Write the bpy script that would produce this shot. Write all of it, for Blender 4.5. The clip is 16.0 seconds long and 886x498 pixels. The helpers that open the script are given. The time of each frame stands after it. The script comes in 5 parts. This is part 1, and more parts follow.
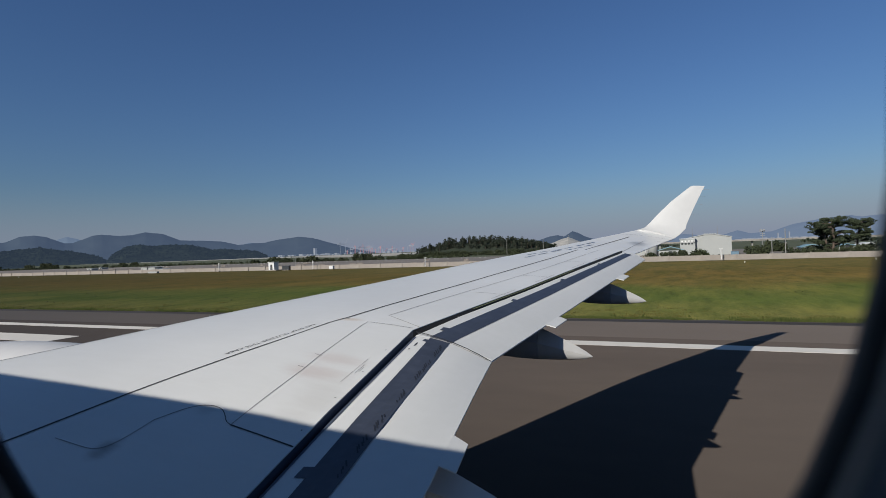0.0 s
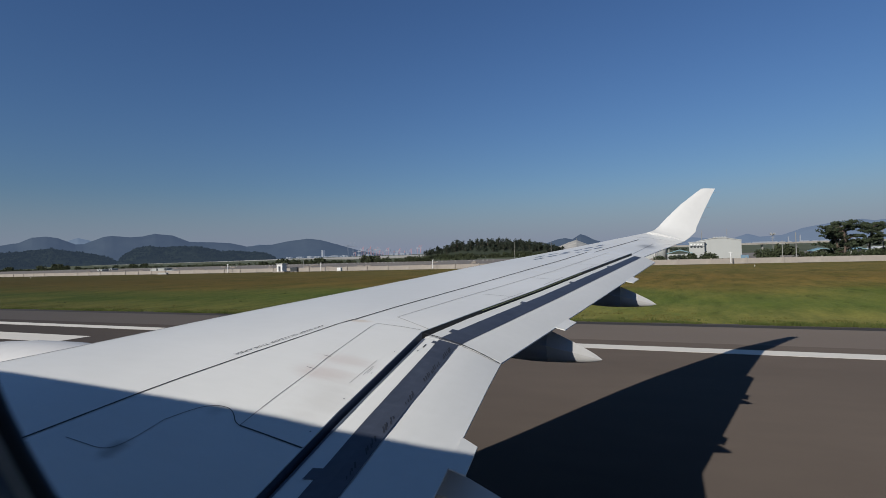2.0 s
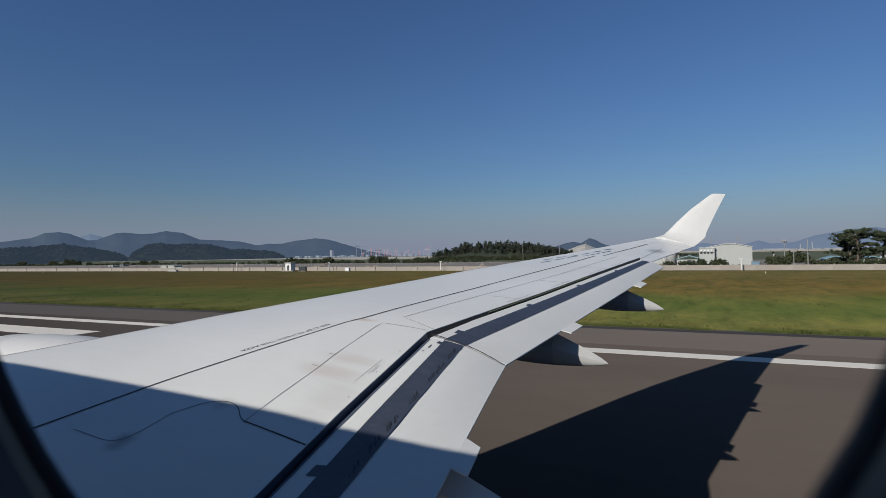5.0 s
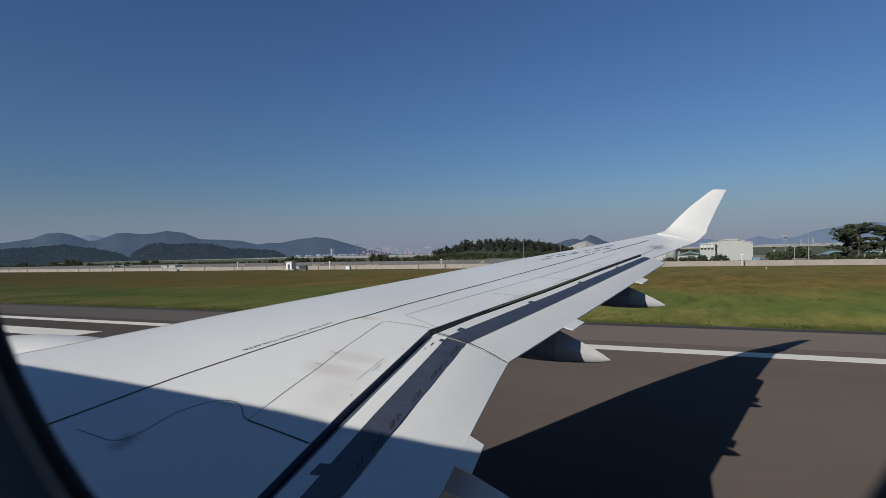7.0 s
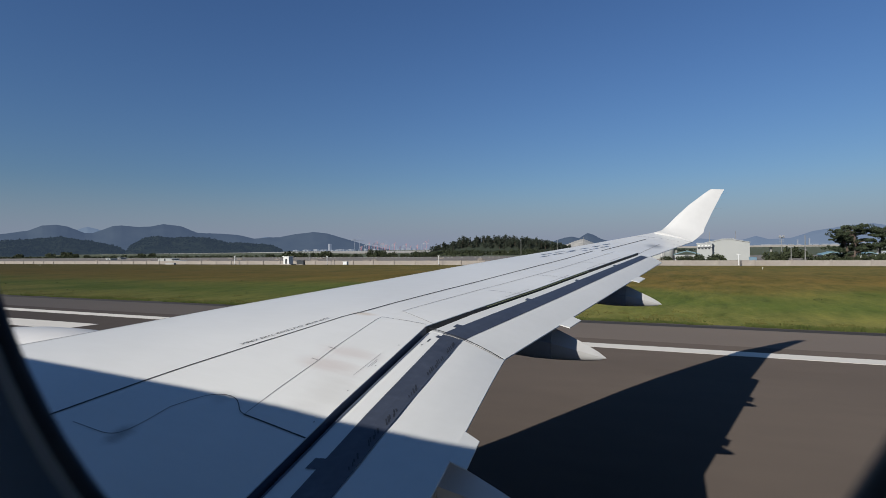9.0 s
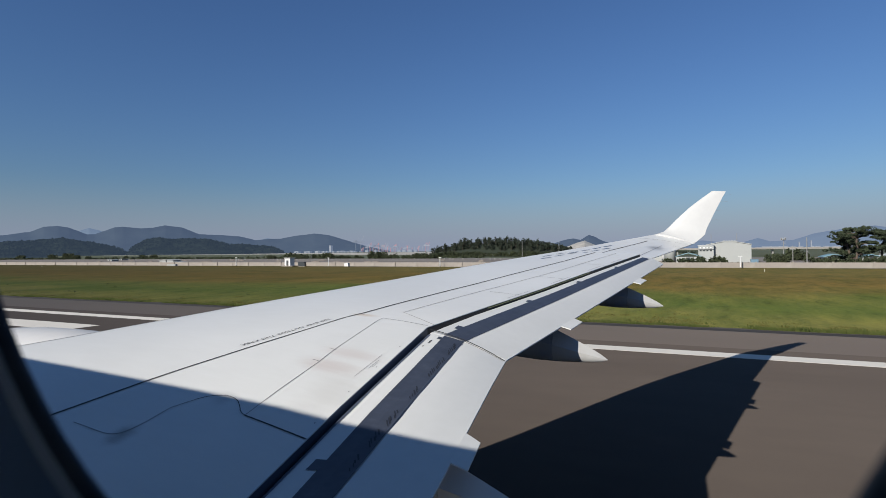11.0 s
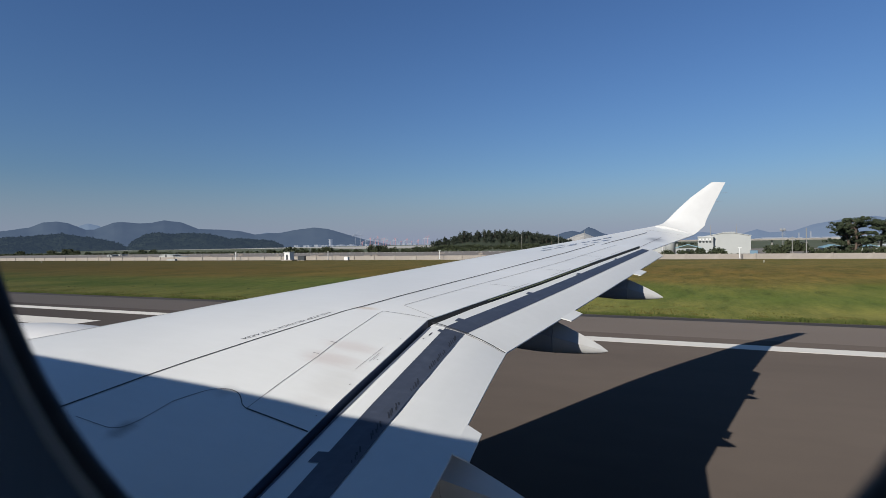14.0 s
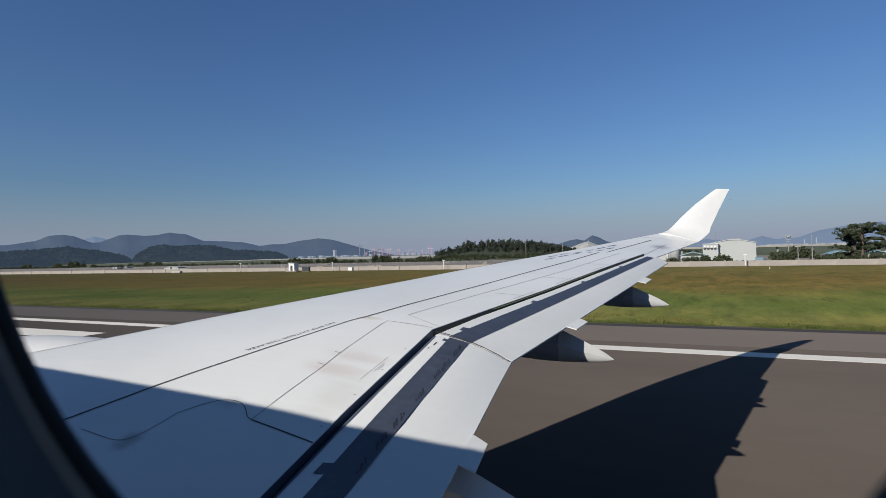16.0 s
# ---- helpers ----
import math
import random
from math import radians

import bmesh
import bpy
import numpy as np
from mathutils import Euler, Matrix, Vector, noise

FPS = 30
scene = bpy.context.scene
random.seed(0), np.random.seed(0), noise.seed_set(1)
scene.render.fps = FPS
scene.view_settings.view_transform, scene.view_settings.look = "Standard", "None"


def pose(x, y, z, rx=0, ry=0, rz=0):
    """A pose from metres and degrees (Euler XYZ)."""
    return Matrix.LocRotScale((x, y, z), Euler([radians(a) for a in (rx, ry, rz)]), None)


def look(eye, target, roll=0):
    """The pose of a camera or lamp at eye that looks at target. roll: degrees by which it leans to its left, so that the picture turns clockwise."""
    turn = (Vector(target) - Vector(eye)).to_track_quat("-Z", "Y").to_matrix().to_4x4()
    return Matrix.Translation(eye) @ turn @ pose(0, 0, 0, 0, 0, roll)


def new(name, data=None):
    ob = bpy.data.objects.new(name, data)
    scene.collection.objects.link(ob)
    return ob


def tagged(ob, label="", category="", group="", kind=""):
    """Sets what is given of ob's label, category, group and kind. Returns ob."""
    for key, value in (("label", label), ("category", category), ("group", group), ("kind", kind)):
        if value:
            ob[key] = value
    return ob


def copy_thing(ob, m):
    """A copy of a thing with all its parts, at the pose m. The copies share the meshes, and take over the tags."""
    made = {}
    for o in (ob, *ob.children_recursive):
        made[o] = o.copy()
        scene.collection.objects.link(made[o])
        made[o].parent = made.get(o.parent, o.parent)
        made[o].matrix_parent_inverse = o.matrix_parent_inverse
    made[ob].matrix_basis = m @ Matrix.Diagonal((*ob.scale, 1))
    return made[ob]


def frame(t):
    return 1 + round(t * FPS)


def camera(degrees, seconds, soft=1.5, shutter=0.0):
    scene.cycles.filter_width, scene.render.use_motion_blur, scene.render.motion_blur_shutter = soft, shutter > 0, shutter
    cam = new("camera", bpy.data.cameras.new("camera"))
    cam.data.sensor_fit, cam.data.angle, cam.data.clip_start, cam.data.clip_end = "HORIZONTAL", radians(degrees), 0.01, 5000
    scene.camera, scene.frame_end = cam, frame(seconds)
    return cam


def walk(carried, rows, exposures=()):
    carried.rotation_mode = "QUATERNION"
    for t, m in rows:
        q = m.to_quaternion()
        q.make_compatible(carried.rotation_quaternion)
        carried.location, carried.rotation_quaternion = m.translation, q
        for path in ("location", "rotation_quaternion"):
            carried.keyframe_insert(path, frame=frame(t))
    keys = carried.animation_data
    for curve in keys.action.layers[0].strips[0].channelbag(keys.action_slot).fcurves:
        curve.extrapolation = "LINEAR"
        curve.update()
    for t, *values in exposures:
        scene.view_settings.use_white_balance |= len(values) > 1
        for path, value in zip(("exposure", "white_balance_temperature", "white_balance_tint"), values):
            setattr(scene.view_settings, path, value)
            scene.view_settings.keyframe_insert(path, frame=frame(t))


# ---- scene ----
cam = camera(78.3, 16.0, soft=0.6)
cam.data.dof.use_dof = True
cam.data.dof.focus_distance = 9.0
cam.data.dof.aperture_fstop = 5.6
PATH = [
    (0.0, pose(0.0178, 0.0034, 3.6715, 90.121, 2.028, 23.087)),
    (0.5, pose(0.0121, 0.0061, 3.6666, 89.537, 0.834, 23.434)),
    (1.0, pose(0.0074, 0.0033, 3.6570, 90.577, 0.491, 23.763)),
    (1.5, pose(0.0089, 0.0112, 3.6584, 91.121, 2.497, 24.163)),
    (2.0, pose(-0.0018, 0.0105, 3.6646, 90.403, 1.805, 23.880)),
    (2.5, pose(0.0183, 0.0060, 3.6693, 91.392, 2.876, 24.255)),
    (3.0, pose(0.0018, 0.0139, 3.6622, 90.795, 2.120, 24.567)),
    (3.5, pose(0.0109, 0.0105, 3.6635, 91.103, 1.675, 24.237)),
    (4.0, pose(0.0136, 0.0119, 3.6617, 90.847, 1.852, 24.723)),
    (6.5, pose(0.0067, 0.0005, 3.6471, 90.292, -0.469, 24.312)),
    (7.0, pose(0.0019, 0.0079, 3.6529, 90.376, 1.280, 24.795)),
    (7.5, pose(-0.0040, 0.0034, 3.6401, 90.946, 0.310, 24.953)),
    (8.0, pose(0.0017, -0.0007, 3.6467, 90.485, 0.788, 24.622)),
    (8.5, pose(-0.0049, -0.0001, 3.6455, 89.792, -0.057, 24.768)),
    (9.0, pose(0.0028, 0.0032, 3.6548, 89.995, 0.629, 24.541)),
    (11.5, pose(0.0001, 0.0065, 3.6464, 90.172, 0.471, 24.749)),
    (12.0, pose(-0.0032, 0.0071, 3.6415, 89.794, -0.022, 25.095)),
    (12.5, pose(-0.0033, 0.0075, 3.6472, 89.608, 0.551, 24.455)),
    (13.0, pose(-0.0053, 0.0081, 3.6418, 89.417, 0.236, 24.539)),
    (13.5, pose(-0.0037, 0.0048, 3.6428, 89.504, -0.115, 24.854)),
    (14.0, pose(-0.0030, 0.0067, 3.6450, 89.456, 0.919, 24.625)),
    (14.5, pose(0.0024, 0.0019, 3.6553, 89.901, 1.641, 24.100)),
    (15.0, pose(0.0068, 0.0057, 3.6592, 89.939, 2.132, 24.459)),
    (15.5, pose(0.0077, 0.0106, 3.6525, 89.829, 2.535, 25.207)),
    (16.0, pose(-0.0043, 0.0109, 3.6394, 90.479, 1.434, 25.050)),
]
walk(cam, PATH, ((0.0, 0.05), (7.5, 0.02), (8.5, 0.0), (9.0, 0.18), (11.3, 0.32), (16.0, 0.32)))

# ---- light ----
SUN = Vector((-0.2856, -0.8449, 0.4523))
world = bpy.data.worlds.new("sky")
scene.world = world
world.use_nodes = True
wn, wl = world.node_tree.nodes, world.node_tree.links
sky = wn.new("ShaderNodeTexSky")
sky.sky_type = "NISHITA"
sky.sun_disc = False
sky.sun_elevation = math.asin(SUN.z)
sky.sun_rotation = math.atan2(SUN.x, SUN.y)
sky.altitude = 0
sky.air_density = 1.4
sky.dust_density = 0.15
sky.ozone_density = 6.0
tint = wn.new("ShaderNodeMix")
tint.data_type, tint.blend_type = "RGBA", "MULTIPLY"
tint.inputs["Factor"].default_value = 1.0
tint.inputs["B"].default_value = (0.81, 0.96, 1.28, 1)
wl.new(sky.outputs[0], tint.inputs["A"])
# pale even haze low round the whole horizon
way = wn.new("ShaderNodeTexCoord")
axes = wn.new("ShaderNodeSeparateXYZ")
wl.new(way.outputs["Generated"], axes.inputs[0])
rise = wn.new("ShaderNodeMapRange")
rise.interpolation_type = "SMOOTHSTEP"
rise.inputs["From Min"].default_value, rise.inputs["From Max"].default_value = -0.02, 0.13
rise.inputs["To Min"].default_value, rise.inputs["To Max"].default_value = 0.85, 0.0
wl.new(axes.outputs["Z"], rise.inputs["Value"])
overhead = wn.new("ShaderNodeMapRange")
overhead.interpolation_type = "SMOOTHSTEP"
overhead.inputs["From Min"].default_value, overhead.inputs["From Max"].default_value = 0.40, 0.80
overhead.inputs["To Min"].default_value, overhead.inputs["To Max"].default_value = 1.0, 0.0
wl.new(axes.outputs["Z"], overhead.inputs["Value"])
wl.new(overhead.outputs[0], tint.inputs["Factor"])
haze = wn.new("ShaderNodeMix")
haze.data_type = "RGBA"
haze.inputs["B"].default_value = (4.05, 4.85, 7.2, 1)
wl.new(rise.outputs[0], haze.inputs["Factor"])
wl.new(tint.outputs["Result"], haze.inputs["A"])
wl.new(haze.outputs["Result"], wn["Background"].inputs[0])
wn["Background"].inputs[1].default_value = 0.049

sun_data = bpy.data.lights.new("sun", "SUN")
sun_data.energy, sun_data.angle, sun_data.color = 5.0, radians(0.53), (1.0, 0.94, 0.84)
sun_lamp = new("sun", sun_data)
sun_lamp.matrix_world = look(SUN * 300, (0, 0, 0))


# ---- materials ----
def material(name, rough=0.6, metal=0.0):
    m = bpy.data.materials.new(name)
    m.use_nodes = True
    b = m.node_tree.nodes["Principled BSDF"]
    b.inputs["Roughness"].default_value = rough
    b.inputs["Metallic"].default_value = metal
    return m, m.node_tree.nodes, m.node_tree.links, b


def noise_node(n, l, scale, detail=4.0, stretch=None, rough=0.55):
    t = n.new("ShaderNodeTexNoise")
    t.inputs["Scale"].default_value = scale
    t.inputs["Detail"].default_value = detail
    t.inputs["Roughness"].default_value = rough
    c = n.new("ShaderNodeTexCoord")
    if stretch:
        g = n.new("ShaderNodeMapping")
        g.inputs["Scale"].default_value = stretch
        l.new(c.outputs["Object"], g.inputs[0])
        l.new(g.outputs[0], t.inputs["Vector"])
    else:
        l.new(c.outputs["Object"], t.inputs["Vector"])
    return t


def ramp(n, l, source, stops):
    r = n.new("ShaderNodeValToRGB")
    e = r.color_ramp.elements
    while len(e) < len(stops):
        e.new(0.5)
    for item, (p, c) in zip(e, stops):
        item.position, item.color = p, (*c, 1)
    l.new(source, r.inputs[0])
    return r


def blend(n, l, fac, a, b, mode="MIX"):
    x = n.new("ShaderNodeMix")
    x.data_type, x.blend_type = "RGBA", mode
    if isinstance(fac, (int, float)):
        x.inputs["Factor"].default_value = fac
    else:
        l.new(fac, x.inputs["Factor"])
    for sock, v in ((x.inputs["A"], a), (x.inputs["B"], b)):
        if isinstance(v, tuple):
            sock.default_value = (*v, 1)
        else:
            l.new(v, sock)
    return x.outputs["Result"]


def bump(n, l, b, source, strength, dist=0.01):
    p = n.new("ShaderNodeBump")
    p.inputs["Strength"].default_value = strength
    p.inputs["Distance"].default_value = dist
    l.new(source, p.inputs["Height"])
    l.new(p.outputs[0], b.inputs["Normal"])


def surface(name, dark, light, rough=0.6, metal=0.0, coarse=1.5, fine=25.0, relief=0.15, stretch=None, spread=0.25):
    """Colour varied at two scales, fine relief."""
    m, n, l, b = material(name, rough, metal)
    big = noise_node(n, l, coarse, 3, stretch)
    small = noise_node(n, l, fine, 5, stretch)
    mix = n.new("ShaderNodeMath")
    mix.operation = "MULTIPLY_ADD"
    l.new(small.outputs[0], mix.inputs[0])
    mix.inputs[1].default_value = 0.45
    half = n.new("ShaderNodeMath")
    half.operation = "MULTIPLY"
    l.new(big.outputs[0], half.inputs[0])
    half.inputs[1].default_value = 0.55
    l.new(half.outputs[0], mix.inputs[2])
    r = ramp(n, l, mix.outputs[0], [(0.5 - spread, dark), (0.5 + spread, light)])
    l.new(r.outputs[0], b.inputs["Base Color"])
    if relief:
        bump(n, l, b, small.outputs[0], relief)
    return m


def stained_white(name, dark, light, rough, spots):
    """Aircraft paint with a few rubbed, grimy places."""
    m, n, l, b = material(name, rough)
    big = noise_node(n, l, 0.5, 3)
    fine = noise_node(n, l, 5, 6, (0.5, 2.0, 1.0), 0.65)
    r = ramp(n, l, big.outputs[0], [(0.3, dark), (0.7, light)])
    col = blend(n, l, 1.0, r.outputs[0], ramp(n, l, fine.outputs[0], [(0.30, (0.976, 0.976, 0.974)), (0.70, (1.012, 1.012, 1.012))]).outputs[0], "MULTIPLY")
    c = n.new("ShaderNodeTexCoord")
    for (x, y), (sx, sy), tone, amount in spots:
        g = n.new("ShaderNodeMapping")
        g.inputs["Location"].default_value = (-x * sx, -y * sy, 0)
        g.inputs["Scale"].default_value = (sx, sy, 0)
        l.new(c.outputs["Object"], g.inputs[0])
        d = n.new("ShaderNodeVectorMath")
        d.operation = "LENGTH"
        l.new(g.outputs[0], d.inputs[0])
        w = n.new("ShaderNodeMath")
        w.operation = "MULTIPLY_ADD"
        l.new(fine.outputs[0], w.inputs[0])
        w.inputs[1].default_value = 0.8
        l.new(d.outputs["Value"], w.inputs[2])
        f = n.new("ShaderNodeMapRange")
        f.interpolation_type = "SMOOTHSTEP"
        f.inputs["From Min"].default_value, f.inputs["From Max"].default_value = 0.45, 1.45
        f.inputs["To Min"].default_value, f.inputs["To Max"].default_value = amount, 0.0
        l.new(w.outputs[0], f.inputs["Value"])
        col = blend(n, l, f.outputs[0], col, tone)
    l.new(col, b.inputs["Base Color"])
    return m


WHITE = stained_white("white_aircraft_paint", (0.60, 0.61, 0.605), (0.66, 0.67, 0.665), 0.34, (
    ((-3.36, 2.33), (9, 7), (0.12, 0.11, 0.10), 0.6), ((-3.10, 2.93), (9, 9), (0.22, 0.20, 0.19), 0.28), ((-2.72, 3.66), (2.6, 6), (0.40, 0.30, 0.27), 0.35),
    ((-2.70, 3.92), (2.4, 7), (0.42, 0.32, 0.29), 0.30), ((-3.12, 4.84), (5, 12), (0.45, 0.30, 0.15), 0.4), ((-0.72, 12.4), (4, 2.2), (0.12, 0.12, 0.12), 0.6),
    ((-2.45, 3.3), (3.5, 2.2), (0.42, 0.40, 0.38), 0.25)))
WINGLET = surface("winglet_white_paint", (0.50, 0.505, 0.505), (0.55, 0.555, 0.555), 0.4, coarse=1, fine=8, relief=0.0)
GREYPAINT = surface("flap_grey_white_paint", (0.55, 0.562, 0.56), (0.61, 0.622, 0.62), 0.42, coarse=1, fine=9, relief=0.01)
COWL = surface("engine_cowl_paint", (0.50, 0.505, 0.515), (0.56, 0.565, 0.57), 0.45, coarse=0.8, fine=6, relief=0)
RUBBED = surface("scuffed_metal", (0.010, 0.012, 0.018), (0.02, 0.024, 0.034), 0.6, relief=0)
SEAM = surface("dark_sealant", (0.02, 0.021, 0.024), (0.045, 0.046, 0.05), 0.7, relief=0)
FAINT = surface("grey_sealant", (0.13, 0.13, 0.14), (0.24, 0.24, 0.25), 0.7, relief=0)
HAIR = surface("pale_grey_sealant", (0.26, 0.26, 0.27), (0.38, 0.38, 0.39), 0.7, relief=0)
# shade of deep recesses put into a near-black colour
CAVITY = surface("recess_shade_black", (0.012, 0.013, 0.016), (0.03, 0.03, 0.034), 0.6, relief=0)
FAIRING = surface("fairing_shaded_blue_grey", (0.23, 0.26, 0.31), (0.29, 0.32, 0.37), 0.4, coarse=2, fine=12, relief=0)
PRIMER = surface("olive_primer", (0.10, 0.115, 0.05), (0.16, 0.175, 0.08), 0.6, relief=0)
CONE = surface("tail_cone_grey_paint", (0.34, 0.345, 0.35), (0.40, 0.405, 0.41), 0.45, coarse=2, fine=12, relief=0)
MARKBLUE = surface("blue_marking_paint", (0.07, 0.10, 0.17), (0.10, 0.14, 0.22), 0.4, relief=0)
RUBBER = surface("dark_window_seal", (0.04, 0.047, 0.058), (0.06, 0.068, 0.082), 0.55, fine=60, relief=0.05)
LIP = surface("surround_lip_highlight", (0.42, 0.46, 0.50), (0.50, 0.54, 0.58), 0.4, relief=0)
LINING = surface("cabin_lining", (0.15, 0.195, 0.25), (0.19, 0.24, 0.30), 0.5, relief=0.05)
TYRE = surface("tyre_rubber", (0.015, 0.015, 0.016), (0.03, 0.03, 0.032), 0.8)
STEEL = surface("grey_steel", (0.25, 0.26, 0.27), (0.4, 0.41, 0.42), 0.4, 0.7)


# inboard slot face, its blue shade put into the slate colour
SPAR = surface("slate_rear_spar_shade", (0.045, 0.056, 0.08), (0.075, 0.09, 0.125), 0.5, relief=0)
NOSE = surface("sky_tinted_flap_nose", (0.10, 0.125, 0.18), (0.16, 0.185, 0.24), 0.38, 0.5, relief=0)


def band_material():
    m, n, l, b = material("slate_grey_flap_band", 0.42)
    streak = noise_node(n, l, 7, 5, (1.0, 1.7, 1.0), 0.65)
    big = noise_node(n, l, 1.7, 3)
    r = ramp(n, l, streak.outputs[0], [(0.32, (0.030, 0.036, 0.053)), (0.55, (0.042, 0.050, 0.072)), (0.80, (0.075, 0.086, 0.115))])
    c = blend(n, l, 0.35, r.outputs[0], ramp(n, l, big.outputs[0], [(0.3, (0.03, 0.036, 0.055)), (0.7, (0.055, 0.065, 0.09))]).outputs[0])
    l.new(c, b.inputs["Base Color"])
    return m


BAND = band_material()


def asphalt_material():
    m, n, l, b = material("runway_asphalt", 0.85)
    big = noise_node(n, l, 0.12, 4, (0.35, 1.0, 1.0))
    mid = noise_node(n, l, 1.4, 6, (0.45, 1.0, 1.0), 0.62)
    fine = noise_node(n, l, 45, 6)
    base = ramp(n, l, big.outputs[0], [(0.3, (0.055, 0.0455, 0.0400)), (0.7, (0.069, 0.0575, 0.0505))])
    streak = ramp(n, l, mid.outputs[0], [(0.3, (0.93, 0.93, 0.93)), (0.7, (1.04, 1.04, 1.03))])
    grain = ramp(n, l, fine.outputs[0], [(0.3, (0.84, 0.84, 0.84)), (0.7, (1.13, 1.125, 1.12))])
    c = blend(n, l, 1.0, base.outputs[0], streak.outputs[0], "MULTIPLY")
    c = blend(n, l, 1.0, c, grain.outputs[0], "MULTIPLY")
    l.new(c, b.inputs["Base Color"])
    bump(n, l, b, fine.outputs[0], 0.2, 0.003)
    return m


ASPHALT = asphalt_material()
ASPHALT.node_tree.nodes["Principled BSDF"].inputs["Specular IOR Level"].default_value = 0.15
EDGE = surface("grass_shade_edge", (0.018, 0.017, 0.014), (0.04, 0.036, 0.03), 0.95, coarse=0.8, fine=10)
SHOULDER = surface("shoulder_asphalt", (0.060, 0.049, 0.042), (0.077, 0.063, 0.054), 0.85, coarse=0.3, fine=18, relief=0.3, stretch=(0.3, 1, 1))
DARKRIM = surface("dark_asphalt_edge", (0.017, 0.015, 0.014), (0.034, 0.029, 0.026), 0.9, coarse=0.5, fine=12, relief=0.3, stretch=(0.3, 1, 1))
PAINT = surface("white_runway_paint", (0.56, 0.535, 0.49), (0.70, 0.675, 0.62), 0.8, coarse=0.6, fine=14, relief=0.2, stretch=(0.2, 1.6, 1), spread=0.3)


def grass_material():
    """Rough mown grass: green, yellow and rusty drifts that run along the runway."""
    m, n, l, b = material("airfield_grass", 0.95)
    c = n.new("ShaderNodeTexCoord")
    xyz = n.new("ShaderNodeSeparateXYZ")
    l.new(c.outputs["Object"], xyz.inputs[0])
    drift = noise_node(n, l, 0.05, 5, (0.7, 0.6, 1.0), 0.55)
    patch = noise_node(n, l, 0.20, 5, (0.9, 0.34, 1.0), 0.58)
    tuft = noise_node(n, l, 0.9, 6, (1.0, 0.22, 1.0), 0.66)
    blade = noise_node(n, l, 9, 6, (0.8, 1.0, 1.0), 0.65)
    add = n.new("ShaderNodeMath")
    add.operation = "MULTIPLY_ADD"
    l.new(drift.outputs[0], add.inputs[0])
    add.inputs[1].default_value = 34.0
    off = n.new("ShaderNodeMath")
    off.operation = "ADD"
    off.inputs[1].default_value = -17.0
    l.new(xyz.outputs["Y"], off.inputs[0])
    l.new(off.outputs[0], add.inputs[2])
    way_off = n.new("ShaderNodeMapRange")
    way_off.inputs["From Min"].default_value, way_off.inputs["From Max"].default_value = 27.0, 112.0
    l.new(add.outputs[0], way_off.inputs["Value"])
    tone = ramp(n, l, way_off.outputs[0], [(0.0, (0.090, 0.089, 0.027)), (0.07, (0.082, 0.087, 0.024)), (0.14, (0.054, 0.071, 0.016)), (0.25, (0.066, 0.073, 0.018)),
                                          (0.33, (0.076, 0.063, 0.017)), (0.52, (0.074, 0.056, 0.015)), (0.75, (0.070, 0.055, 0.016)), (1.0, (0.069, 0.058, 0.018))])
    col = tone.outputs[0]
    wide = ramp(n, l, patch.outputs[0], [(0.34, (0.70, 0.82, 0.64)), (0.50, (1.0, 1.0, 1.0)), (0.66, (1.22, 1.14, 1.10))])
    col = blend(n, l, 0.9, col, wide.outputs[0], "MULTIPLY")
    clump = ramp(n, l, tuft.outputs[0], [(0.30, (0.54, 0.62, 0.54)), (0.48, (1.0, 1.0, 1.0)), (0.70, (1.36, 1.26, 1.26))])
    col = blend(n, l, 0.9, col, clump.outputs[0], "MULTIPLY")
    grain = ramp(n, l, blade.outputs[0], [(0.32, (0.62, 0.64, 0.62)), (0.68, (1.24, 1.22, 1.2))])
    col = blend(n, l, 1.0, col, grain.outputs[0], "MULTIPLY")
    l.new(col, b.inputs["Base Color"])
    bump(n, l, b, blade.outputs[0], 0.7, 0.05)
    return m


GRASS = grass_material()
GRASS.node_tree.nodes["Principled BSDF"].inputs["Specular IOR Level"].default_value = 0.1
for rough_ground in (GRASS, ASPHALT, SHOULDER, EDGE):
    rough_ground.node_tree.nodes["Principled BSDF"].inputs["Diffuse Roughness"].default_value = 1.0
FIELD = surface("far_fields", (0.038, 0.052, 0.022), (0.085, 0.095, 0.045), 0.95, coarse=0.006, fine=0.05, relief=0, stretch=(0.25, 1.0, 1), spread=0.2)
BLADE = surface("grass_blades", (0.050, 0.054, 0.016), (0.116, 0.102, 0.033), 0.9, coarse=0.12, fine=3, relief=0)
FRINGE = surface("fringe_grass_blades", (0.028, 0.044, 0.012), (0.088, 0.098, 0.030), 0.9, coarse=0.6, fine=5, relief=0)
FRINGE.node_tree.nodes["Principled BSDF"].inputs["Specular IOR Level"].default_value = 0.1
BLADE.node_tree.nodes["Principled BSDF"].inputs["Diffuse Roughness"].default_value = 1.0
BLADE.node_tree.nodes["Principled BSDF"].inputs["Specular IOR Level"].default_value = 0.1
CONCRETE = surface("weathered_concrete", (0.205, 0.182, 0.163), (0.315, 0.288, 0.258), 0.9, coarse=0.5, fine=9, relief=0.2)
RUBBLE = surface("gravel_and_rubble", (0.105, 0.092, 0.082), (0.235, 0.212, 0.19), 0.95, coarse=0.05, fine=0.9, relief=0, stretch=(0.5, 1, 1))
SAND = surface("pale_sand", (0.30, 0.28, 0.25), (0.40, 0.375, 0.335), 0.95, coarse=0.004, fine=0.03, relief=0, stretch=(0.4, 1, 1))
